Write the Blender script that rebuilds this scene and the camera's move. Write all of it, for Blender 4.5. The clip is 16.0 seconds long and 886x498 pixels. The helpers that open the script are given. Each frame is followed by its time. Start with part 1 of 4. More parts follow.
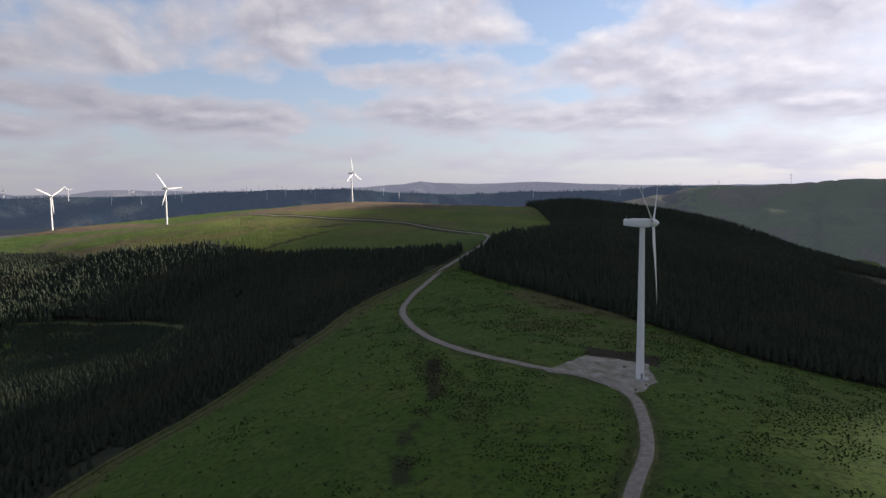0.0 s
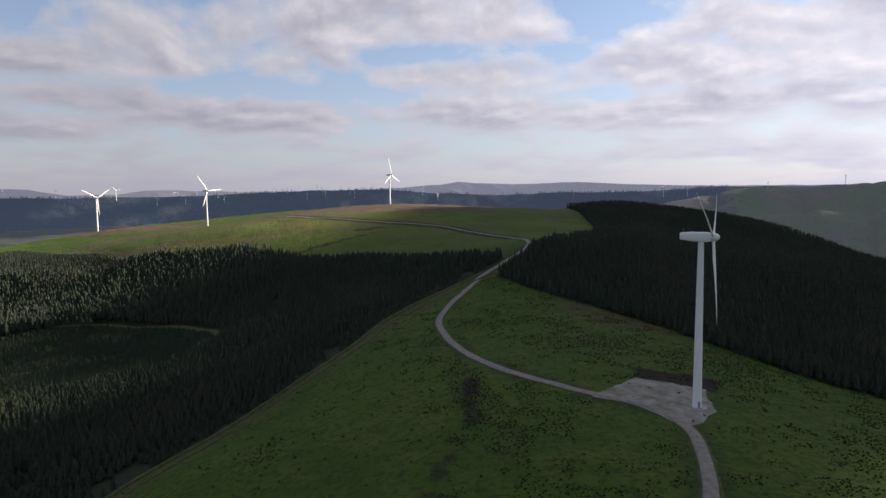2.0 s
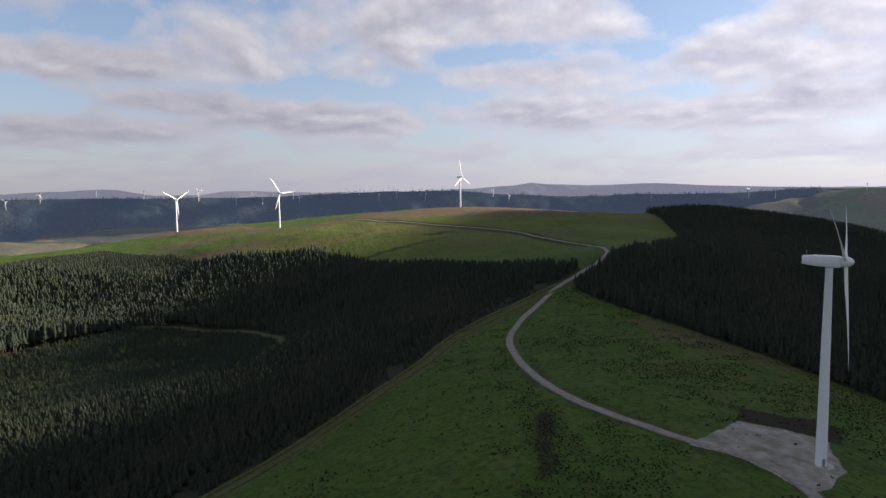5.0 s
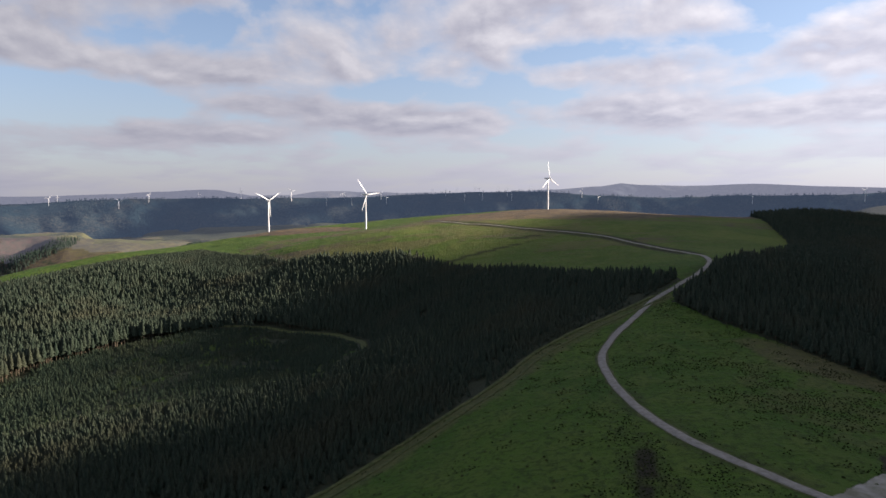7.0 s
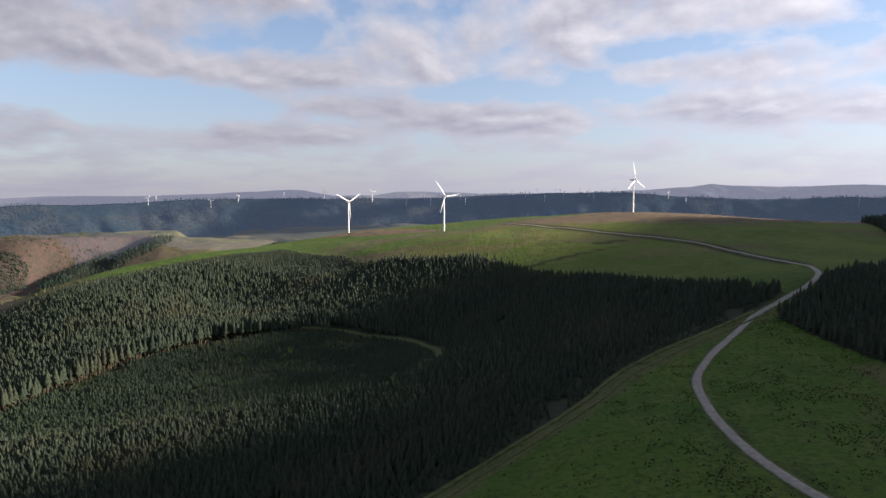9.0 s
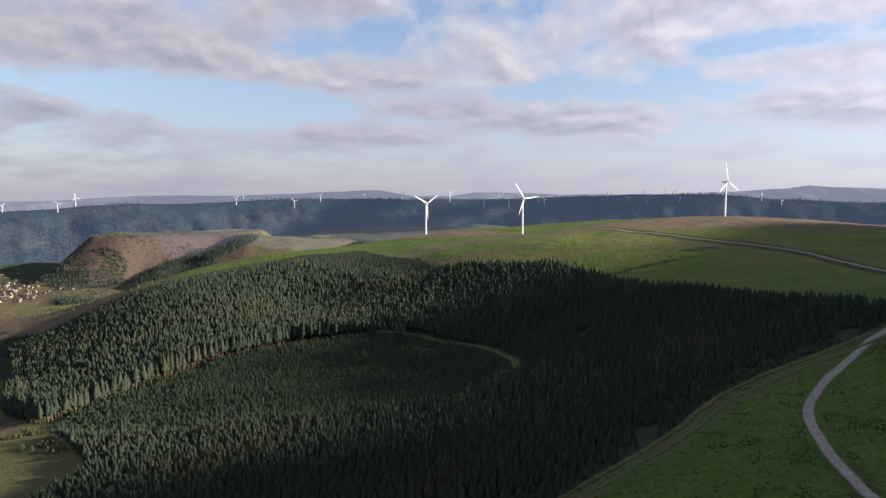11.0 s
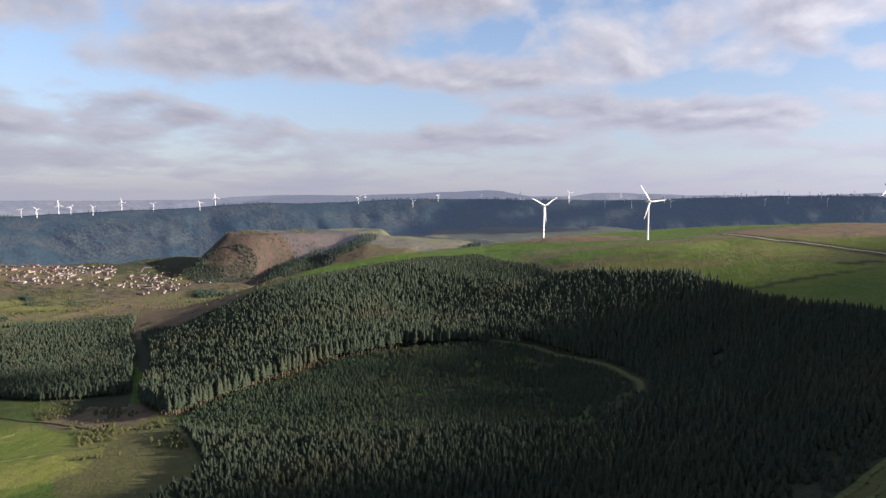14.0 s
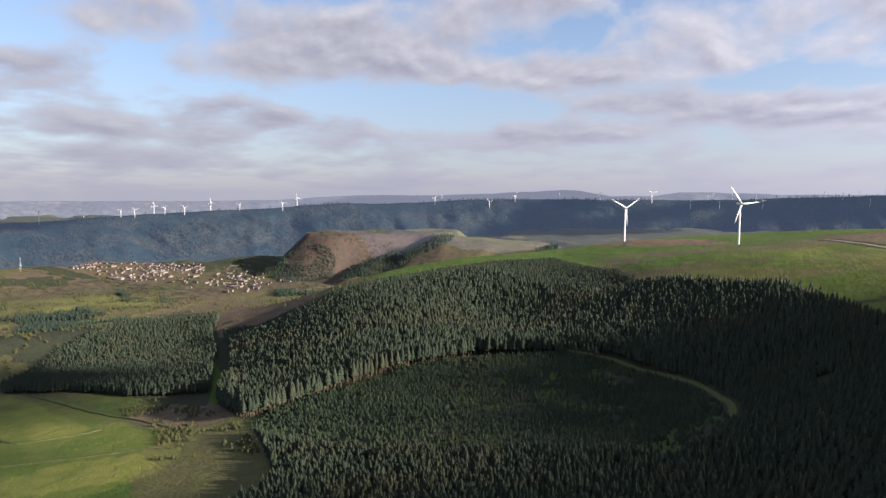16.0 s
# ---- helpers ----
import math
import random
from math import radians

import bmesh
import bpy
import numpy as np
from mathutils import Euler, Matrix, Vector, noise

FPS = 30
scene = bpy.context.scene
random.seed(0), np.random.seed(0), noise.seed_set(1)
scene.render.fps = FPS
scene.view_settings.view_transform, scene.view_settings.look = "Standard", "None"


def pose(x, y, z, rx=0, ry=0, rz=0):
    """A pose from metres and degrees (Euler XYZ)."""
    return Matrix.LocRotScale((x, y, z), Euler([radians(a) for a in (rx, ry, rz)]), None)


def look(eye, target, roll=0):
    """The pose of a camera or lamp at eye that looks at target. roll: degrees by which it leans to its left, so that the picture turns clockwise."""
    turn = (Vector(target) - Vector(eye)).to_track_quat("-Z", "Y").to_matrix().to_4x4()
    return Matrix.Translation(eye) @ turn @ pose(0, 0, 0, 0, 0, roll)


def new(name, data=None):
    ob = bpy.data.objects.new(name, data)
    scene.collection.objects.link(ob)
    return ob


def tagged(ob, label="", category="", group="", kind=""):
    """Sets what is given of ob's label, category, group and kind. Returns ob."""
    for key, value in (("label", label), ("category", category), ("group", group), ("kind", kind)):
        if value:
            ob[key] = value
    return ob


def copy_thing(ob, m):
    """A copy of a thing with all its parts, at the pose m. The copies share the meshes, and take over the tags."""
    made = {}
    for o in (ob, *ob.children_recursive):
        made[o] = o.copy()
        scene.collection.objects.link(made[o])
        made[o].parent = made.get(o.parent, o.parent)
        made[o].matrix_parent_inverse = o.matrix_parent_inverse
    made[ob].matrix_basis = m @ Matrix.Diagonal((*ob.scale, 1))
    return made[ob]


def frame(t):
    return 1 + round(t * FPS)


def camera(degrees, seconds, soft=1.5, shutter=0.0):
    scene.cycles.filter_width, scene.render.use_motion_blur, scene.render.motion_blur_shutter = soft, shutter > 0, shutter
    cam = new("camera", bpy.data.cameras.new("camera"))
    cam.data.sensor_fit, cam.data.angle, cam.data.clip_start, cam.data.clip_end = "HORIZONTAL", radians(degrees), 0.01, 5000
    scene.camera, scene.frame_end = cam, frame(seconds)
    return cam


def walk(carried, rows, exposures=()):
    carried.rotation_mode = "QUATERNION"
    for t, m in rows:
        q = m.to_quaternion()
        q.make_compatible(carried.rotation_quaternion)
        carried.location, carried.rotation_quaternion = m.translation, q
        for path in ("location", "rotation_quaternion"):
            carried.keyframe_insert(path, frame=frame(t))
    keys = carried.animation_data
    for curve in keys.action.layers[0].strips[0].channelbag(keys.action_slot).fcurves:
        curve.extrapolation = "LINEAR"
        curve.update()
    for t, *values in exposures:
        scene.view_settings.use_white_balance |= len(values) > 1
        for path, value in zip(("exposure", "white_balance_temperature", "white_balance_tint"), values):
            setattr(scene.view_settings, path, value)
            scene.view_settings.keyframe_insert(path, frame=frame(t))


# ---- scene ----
cam = camera(69.59, 16.0)
# seconds, place, then heading, tilt and lean in degrees
ROWS = [
    (0, -120.27, -253.07, 79.42, -8.022, -4.874, -0.612),
    (0.5, -119.68, -248.37, 80.58, -7.175, -4.878, -0.581),
    (1, -119.01, -243.76, 81.66, -6.311, -4.870, -0.571),
    (1.5, -118.34, -239.18, 82.69, -5.426, -4.859, -0.566),
    (2, -117.77, -234.50, 83.69, -4.567, -4.857, -0.550),
    (2.5, -117.27, -229.76, 84.62, -3.748, -4.852, -0.536),
    (3, -116.80, -225.01, 85.45, -2.895, -4.838, -0.519),
    (3.5, -116.27, -220.24, 86.19, -2.060, -4.807, -0.500),
    (4, -115.95, -215.29, 86.82, -1.160, -4.799, -0.475),
    (6.5, -117.33, -188.17, 90.55, 7.607, -4.718, -0.248),
    (7, -117.96, -182.93, 91.29, 9.455, -4.720, -0.209),
    (7.5, -118.71, -177.81, 92.06, 11.279, -4.696, -0.180),
    (8, -119.53, -172.82, 92.86, 13.040, -4.682, -0.148),
    (8.5, -120.39, -167.98, 93.69, 14.779, -4.692, -0.100),
    (9, -121.42, -163.27, 94.55, 16.536, -4.696, -0.046),
    (11.5, -129.88, -141.65, 98.62, 25.223, -4.681, 0.291),
    (12, -131.77, -137.46, 99.45, 26.976, -4.686, 0.349),
    (12.5, -133.73, -133.30, 100.24, 28.705, -4.711, 0.387),
    (13, -135.82, -129.14, 101.04, 30.450, -4.736, 0.420),
    (13.5, -138.08, -124.89, 101.97, 32.212, -4.769, 0.451),
    (14, -140.40, -120.55, 103.00, 33.956, -4.795, 0.442),
    (14.5, -142.77, -116.11, 104.10, 35.713, -4.809, 0.411),
    (15, -145.10, -111.55, 105.26, 37.431, -4.846, 0.371),
    (15.5, -147.42, -106.93, 106.49, 39.161, -4.868, 0.347),
    (16, -149.76, -102.31, 107.75, 40.868, -4.897, 0.330),
]
walk(cam, [(t, pose(x, y, z, 90 + tilt, 0, heading) @ pose(0, 0, 0, 0, 0, lean)) for t, x, y, z, heading, tilt, lean in ROWS],
     exposures=[(0.0, 1.02, 6400, 17.0), (4.0, 1.05, 6350, 17.0), (9.0, 1.22, 6250, 17.0), (16.0, 1.3, 6100, 17.0)])

# ---- light: a low sun far round to the side, a broken layer of cloud ----
SUN_BEARING, SUN_HEIGHT = 72.0, 19.0
TO_SUN = Vector((math.sin(radians(SUN_BEARING)) * math.cos(radians(SUN_HEIGHT)), math.cos(radians(SUN_BEARING)) * math.cos(radians(SUN_HEIGHT)), math.sin(radians(SUN_HEIGHT))))

sun = new("sun", bpy.data.lights.new("sun", "SUN"))
sun.data.energy, sun.data.angle, sun.data.color = 7.4, radians(0.6), (1.0, 0.87, 0.69)
sun.matrix_world = look(TO_SUN * 2000, (0, 0, 0))


def link(tree, a, b):
    tree.links.new(a, b)


def math_node(tree, kind, a, b=None, c=None, clamp=False):
    n = tree.nodes.new("ShaderNodeMath")
    n.operation, n.use_clamp = kind, clamp
    for socket, value in zip(n.inputs, (a, b, c)):
        if value is None:
            continue
        if isinstance(value, (int, float)):
            socket.default_value = value
        else:
            link(tree, value, socket)
    return n.outputs[0]


def mix_colour(tree, fac, a, b, blend="MIX"):
    n = tree.nodes.new("ShaderNodeMix")
    n.data_type, n.blend_type = "RGBA", blend
    for socket, value in ((n.inputs[0], fac), (n.inputs[6], a), (n.inputs[7], b)):
        if isinstance(value, (int, float)):
            socket.default_value = value
        elif isinstance(value, tuple):
            socket.default_value = (*value, 1) if len(value) == 3 else value
        else:
            link(tree, value, socket)
    return n.outputs[2]


def noise_node(tree, vector, scale, detail=4.0, rough=0.55, distortion=0.0):
    n = tree.nodes.new("ShaderNodeTexNoise")
    n.inputs["Scale"].default_value, n.inputs["Detail"].default_value = scale, detail
    n.inputs["Roughness"].default_value, n.inputs["Distortion"].default_value = rough, distortion
    if vector is not None:
        link(tree, vector, n.inputs["Vector"])
    return n.outputs["Fac"]


def ramp(tree, fac, stops):
    n = tree.nodes.new("ShaderNodeValToRGB")
    while len(n.color_ramp.elements) < len(stops):
        n.color_ramp.elements.new(0.5)
    for e, (at, colour) in zip(n.color_ramp.elements, stops):
        e.position = at
        e.color = (*colour, 1) if isinstance(colour, tuple) else (colour, colour, colour, 1)
    link(tree, fac, n.inputs[0])
    return n.outputs[0]


def make_world():
    world = bpy.data.worlds.new("sky")
    scene.world = world
    world.use_nodes = True
    t = world.node_tree
    t.nodes.clear()
    out, bg = t.nodes.new("ShaderNodeOutputWorld"), t.nodes.new("ShaderNodeBackground")
    sky = t.nodes.new("ShaderNodeTexSky")
    sky.sky_type, sky.sun_disc = "NISHITA", False
    sky.sun_elevation, sky.sun_rotation = radians(SUN_HEIGHT), radians(SUN_BEARING)
    sky.altitude, sky.air_density, sky.dust_density, sky.ozone_density = 500, 1.0, 0.6, 1.6
    coord = t.nodes.new("ShaderNodeTexCoord")
    split = t.nodes.new("ShaderNodeSeparateXYZ")
    link(t, coord.outputs["Generated"], split.inputs[0])
    x, y, z = split.outputs
    up = math_node(t, "MAXIMUM", z, 0.0)
    # bearing and height over the horizon in degrees; the layer is foreshortened towards the horizon
    bearing = math_node(t, "MULTIPLY", math_node(t, "ARCTAN2", x, y), 57.2958)
    rise = math_node(t, "MULTIPLY", math_node(t, "ARCSINE", up), 57.2958)
    flat = t.nodes.new("ShaderNodeCombineXYZ")
    link(t, math_node(t, "MULTIPLY", bearing, 0.1), flat.inputs[0])
    link(t, math_node(t, "MULTIPLY", math_node(t, "LOGARITHM", math_node(t, "ADD", rise, 3.0), math.e), 2.6), flat.inputs[1])
    angles = t.nodes.new("ShaderNodeCombineXYZ")
    link(t, bearing, angles.inputs[0])
    link(t, rise, angles.inputs[1])
    above = t.nodes.new("ShaderNodeVectorMath")
    above.operation = "ADD"
    link(t, flat.outputs[0], above.inputs[0])
    above.inputs[1].default_value = (0.05, 0.13, 0.0)

    def body_at(vector):
        big, lumps = noise_node(t, vector, 0.95, 7.0, 0.5, 0.3), noise_node(t, vector, 2.6, 4.0, 0.5)
        return math_node(t, "ADD", math_node(t, "MULTIPLY", big, 0.72), math_node(t, "MULTIPLY", lumps, 0.28))

    body, higher = body_at(flat.outputs[0]), body_at(above.outputs[0])
    bank = None
    for weight, group in ((0.085, CLOUD_BANKS), (-0.075, SKY_GAPS)):
        for at, tall, half_wide, half_tall in group:
            near = t.nodes.new("ShaderNodeVectorMath")
            near.operation = "MULTIPLY_ADD"
            link(t, angles.outputs[0], near.inputs[0])
            near.inputs[1].default_value = (1 / half_wide, 1 / half_tall, 0)
            near.inputs[2].default_value = (-at / half_wide, -tall / half_tall, 0)
            far = t.nodes.new("ShaderNodeVectorMath")
            far.operation = "LENGTH"
            link(t, near.outputs[0], far.inputs[0])
            soft = t.nodes.new("ShaderNodeMapRange")
            soft.interpolation_type = "SMOOTHSTEP"
            for k, v in zip((1, 2, 3, 4), (0.3, 1.7, weight * (1.5 if half_tall < 1.6 else 1.0), 0.0)):
                soft.inputs[k].default_value = v
            link(t, far.outputs["Value"], soft.inputs[0])
            bank = soft.outputs[0] if bank is None else math_node(t, "ADD", bank, soft.outputs[0])
    # the upper rims of the clouds catch the sun, their undersides are grey
    rim = math_node(t, "MULTIPLY_ADD", math_node(t, "SUBTRACT", body, higher), 5.5, 0.40, clamp=True)
    body = math_node(t, "ADD", body, math_node(t, "ADD", bank, -0.005))
    mask = ramp(t, body, [(0.445, 0.0), (0.52, 0.62), (0.60, 0.97)])
    thick = ramp(t, body, [(0.47, (0.78, 0.78, 0.82)), (0.57, (0.62, 0.62, 0.68)), (0.68, (0.46, 0.47, 0.55))])
    thick = mix_colour(t, rim, thick, (0.92, 0.91, 0.92))
    dot = t.nodes.new("ShaderNodeVectorMath")
    dot.operation = "DOT_PRODUCT"
    link(t, coord.outputs["Generated"], dot.inputs[0])
    dot.inputs[1].default_value = TO_SUN
    facing = math_node(t, "POWER", math_node(t, "MAXIMUM", math_node(t, "MULTIPLY_ADD", dot.outputs["Value"], 0.5, 0.5), 0.0), 3.0)
    glow = math_node(t, "MULTIPLY_ADD", facing, 0.75, 0.62)
    cloud = mix_colour(t, 1.0, thick, glow, "MULTIPLY")
    blue = mix_colour(t, 1.0, sky.outputs[0], (SKY, SKY, SKY), "MULTIPLY")
    blue = mix_colour(t, 0.22, blue, mix_colour(t, 1.0, (0.60, 0.66, 0.76), glow, "MULTIPLY"))
    both = mix_colour(t, mask, blue, cloud)
    low = math_node(t, "POWER", math_node(t, "SUBTRACT", 1.0, math_node(t, "MINIMUM", math_node(t, "MULTIPLY", up, 3.6), 1.0)), 1.8)
    veil = mix_colour(t, 1.0, (0.60, 0.61, 0.69), glow, "MULTIPLY")
    both = mix_colour(t, math_node(t, "MULTIPLY", low, 0.9), both, veil)
    link(t, both, bg.inputs["Color"])
    bg.inputs["Strength"].default_value = WORLD
    link(t, bg.outputs[0], out.inputs["Surface"])


SKY, WORLD = 0.165, 0.46
# banks of cloud and blue gaps between them: bearing, height, half width, half height in degrees
CLOUD_BANKS = [(-18, 12.3, 7, 2.8), (-9.5, 15, 9, 3), (8, 15.3, 10, 2.8), (30.5, 11.6, 9, 3.4), (40, 11.9, 8, 4), (14, 10.2, 12, 1.3), (3.7, 7.0, 22, 1.3),
               (33, 6.6, 15, 1.3), (-21, 7.9, 7, 0.9), (-14, 6.2, 10, 0.9), (-43.5, 12.7, 8, 2.8), (-32, 10.4, 7, 1.4), (-32, 5.2, 10, 0.9), (-53, 12.7, 9, 2.4),
               (-72, 8.5, 5, 2.0), (-36, 16.5, 10, 1.6), (-61, 5.8, 11, 1.4)]
SKY_GAPS = [(-12, 9.0, 13, 1.1), (20, 15.3, 4, 2.6), (35, 15.6, 5, 1.2), (3.5, 12.2, 9, 0.9), (-26, 14, 4, 3), (-40, 8.6, 9, 1.2), (-69.5, 11.4, 7, 1.2), (-45, 7.6, 10, 1.0), (-60, 9, 7, 1.0)]
make_world()

# ---- materials ----
def material(name, rough=0.9, specular=0.2):
    m = bpy.data.materials.new(name)
    m.use_nodes = True
    t = m.node_tree
    b = t.nodes["Principled BSDF"]
    b.inputs["Roughness"].default_value = rough
    b.inputs["Specular IOR Level"].default_value = specular
    return m, t, b


def place_of(t):
    """The place in the world, in metres."""
    return t.nodes.new("ShaderNodeNewGeometry").outputs["Position"]


def bump(t, b, fac, strength, distance):
    n = t.nodes.new("ShaderNodeBump")
    n.inputs["Strength"].default_value, n.inputs["Distance"].default_value = strength, distance
    link(t, fac, n.inputs["Height"])
    link(t, n.outputs[0], b.inputs["Normal"])


def attribute(t, name):
    n = t.nodes.new("ShaderNodeAttribute")
    n.attribute_name = name
    return n


def ground_material(name="hill_ground", haze_glow=None):
    """Pasture, moor, woodland floor and the rest by the covers; far off, blue haze is painted on as emission."""
    m, t, b = material(name, 0.95, 0.1)
    # haze on far land is a weak emission of the surface itself
    if haze_glow:
        b.inputs["Emission Color"].default_value, b.inputs["Emission Strength"].default_value = (*haze_glow, 1), 0.043
    at = place_of(t)
    wide, patch, tuft, grain = noise_node(t, at, 0.011, 4), noise_node(t, at, 0.06, 5, 0.6), noise_node(t, at, 0.35, 5, 0.65), noise_node(t, at, 1.7, 4, 0.7)
    first, second = attribute(t, "cover"), attribute(t, "cover_two")
    a, c = t.nodes.new("ShaderNodeSeparateColor"), t.nodes.new("ShaderNodeSeparateColor")
    link(t, first.outputs["Color"], a.inputs[0])
    link(t, second.outputs["Color"], c.inputs[0])
    grass = mix_colour(t, ramp(t, wide, [(0.35, 0.0), (0.65, 1.0)]), (0.030, 0.072, 0.010), (0.056, 0.099, 0.014))
    grass = mix_colour(t, ramp(t, patch, [(0.42, 0.0), (0.66, 0.9)]), grass, (0.070, 0.098, 0.020))
    grass = mix_colour(t, ramp(t, tuft, [(0.48, 0.0), (0.60, 0.82)]), grass, (0.024, 0.043, 0.009))
    grass = mix_colour(t, ramp(t, grain, [(0.45, 0.0), (0.75, 0.5)]), grass, (0.085, 0.11, 0.03))
    # the edges of each cover are ragged, by the noise
    def ragged(v):
        return ramp(t, math_node(t, "ADD", v, math_node(t, "MULTIPLY_ADD", patch, 0.9, -0.45)), [(0.35, 0.0), (0.65, 1.0)])
    def ragged_fine(v):
        return ramp(t, math_node(t, "ADD", v, math_node(t, "MULTIPLY_ADD", noise_node(t, at, 0.03, 6, 0.65), 1.2, -0.6)), [(0.42, 0.0), (0.5, 1.0)])
    rough = mix_colour(t, ramp(t, tuft, [(0.35, 0.0), (0.65, 1.0)]), (0.090, 0.084, 0.036), (0.050, 0.052, 0.023))
    rough = mix_colour(t, ramp(t, patch, [(0.5, 0.0), (0.7, 0.7)]), rough, (0.075, 0.092, 0.024))
    moor = mix_colour(t, ramp(t, patch, [(0.4, 0.0), (0.62, 1.0)]), (0.120, 0.086, 0.050), (0.064, 0.052, 0.044))
    moor = mix_colour(t, ramp(t, tuft, [(0.5, 0.0), (0.75, 0.7)]), moor, (0.060, 0.062, 0.022))
    wood = mix_colour(t, patch, (0.022, 0.028, 0.018), (0.040, 0.044, 0.024))
    field = mix_colour(t, ramp(t, patch, [(0.4, 0.0), (0.7, 1.0)]), (0.130, 0.148, 0.030), (0.165, 0.158, 0.048))
    bracken = mix_colour(t, ramp(t, patch, [(0.35, 0.0), (0.65, 1.0)]), (0.066, 0.044, 0.037), (0.040, 0.038, 0.030))
    peat = mix_colour(t, tuft, (0.014, 0.012, 0.010), (0.034, 0.028, 0.018))
    colour = grass
    for fac, top in ((ragged(a.outputs[0]), rough), (ragged(a.outputs[1]), moor), (c.outputs[0], field), (ragged(c.outputs[1]), bracken), (ragged_fine(a.outputs[2]), wood), (c.outputs[2], peat)):
        colour = mix_colour(t, fac, colour, top)
    link(t, colour, b.inputs["Base Color"])
    relief = math_node(t, "ADD", math_node(t, "MULTIPLY", tuft, 1.0), math_node(t, "MULTIPLY", grain, 0.3))
    relief = math_node(t, "ADD", relief, math_node(t, "MULTIPLY", patch, 2.2))
    bump(t, b, relief, 1.0, 1.1)
    return m


def tree_material(name, dark, light, warm):
    m, t, b = material(name, 0.85, 0.15)
    at = place_of(t)
    tint = attribute(t, "tint").outputs["Fac"]
    c = mix_colour(t, tint, dark, light)
    c = mix_colour(t, ramp(t, noise_node(t, at, 0.012, 3), [(0.5, 0.0), (0.68, 0.6)]), c, warm)
    c = mix_colour(t, ramp(t, noise_node(t, at, 1.3, 4, 0.7), [(0.4, 0.0), (0.7, 0.75)]), c, tuple(v * 0.45 for v in dark))
    link(t, c, b.inputs["Base Color"])
    bump(t, b, noise_node(t, at, 2.5, 3, 0.7), 1.0, 0.5)
    return m


def plain(name, a, bb, scale=0.5, rough=0.8, specular=0.3, relief=0.0, metal=0.0, detail=5.0):
    m, t, b = material(name, rough, specular)
    at = place_of(t)
    n = noise_node(t, at, scale, detail, 0.6)
    link(t, mix_colour(t, ramp(t, n, [(0.35, 0.0), (0.65, 1.0)]), a, bb), b.inputs["Base Color"])
    b.inputs["Metallic"].default_value = metal
    if relief:
        bump(t, b, noise_node(t, at, scale * 4, 4, 0.7), relief, 0.1)
    return m


def painted_steel(name):
    """White paint with grey streaks of rain and oil down it."""
    m, t, b = material(name, 0.42, 0.45)
    at = t.nodes.new("ShaderNodeTexCoord").outputs["Object"]
    mp = t.nodes.new("ShaderNodeMapping")
    mp.inputs["Scale"].default_value = (1.6, 1.6, 0.06)
    link(t, at, mp.inputs[0])
    streak = noise_node(t, mp.outputs[0], 1.2, 5, 0.6)
    spots = noise_node(t, at, 0.35, 4, 0.6)
    c = mix_colour(t, ramp(t, streak, [(0.5, 0.0), (0.8, 0.5)]), (0.68, 0.68, 0.68), (0.50, 0.50, 0.49))
    c = mix_colour(t, ramp(t, spots, [(0.55, 0.0), (0.8, 0.3)]), c, (0.60, 0.61, 0.60))
    link(t, c, b.inputs["Base Color"])
    return m


GROUND = ground_material()
FAR_GROUND = ground_material("hazed_hill_ground", (0.44, 0.50, 0.66))
SPRUCE = tree_material("spruce_needles", (0.020, 0.033, 0.021), (0.043, 0.054, 0.034), (0.054, 0.050, 0.028))
YOUNG = tree_material("young_spruce_needles", (0.019, 0.034, 0.020), (0.040, 0.055, 0.030), (0.044, 0.050, 0.024))
FAR_WOOD = tree_material("far_wood_needles", (0.016, 0.030, 0.022), (0.034, 0.052, 0.036), (0.030, 0.040, 0.026))
BUSH = tree_material("scrub_leaves", (0.040, 0.050, 0.018), (0.080, 0.082, 0.030), (0.095, 0.070, 0.026))
BARK = plain("bark", (0.105, 0.085, 0.060), (0.070, 0.058, 0.042), 1.5, 0.95, 0.1, 0.5)
RUSH = plain("rushes", (0.018, 0.028, 0.010), (0.034, 0.042, 0.014), 0.2, 0.95, 0.1)
GRAVEL = plain("road_gravel", (0.235, 0.215, 0.19), (0.15, 0.138, 0.118), 0.5, 0.95, 0.2, 0.6)
PAD_GRAVEL = plain("pad_gravel", (0.27, 0.255, 0.23), (0.13, 0.125, 0.085), 0.16, 0.95, 0.2, 0.5)
VERGE = plain("worn_verge", (0.085, 0.090, 0.038), (0.040, 0.052, 0.018), 0.4, 0.95, 0.1, 0.5)
WHITE = painted_steel("turbine_white")
GREY_STEEL = plain("galvanised_steel", (0.35, 0.36, 0.37), (0.26, 0.27, 0.28), 1.0, 0.5, 0.5, 0, 0.6)
CONCRETE = plain("concrete", (0.42, 0.41, 0.39), (0.30, 0.29, 0.27), 0.8, 0.9, 0.2, 0.3)
DOOR_GREY = plain("door_paint", (0.22, 0.24, 0.26), (0.18, 0.2, 0.21), 2.0, 0.6)
RENDERED = plain("house_render", (0.21, 0.205, 0.195), (0.085, 0.062, 0.052), 0.025, 0.85)
SLATE = plain("roof_tiles", (0.11, 0.052, 0.040), (0.055, 0.054, 0.060), 0.02, 0.8)
TIMBER = plain("pole_timber", (0.16, 0.12, 0.085), (0.10, 0.08, 0.06), 2.0, 0.9)
GLASS_DARK = plain("window_glass", (0.04, 0.05, 0.06), (0.05, 0.06, 0.07), 0.5, 0.15, 0.6)
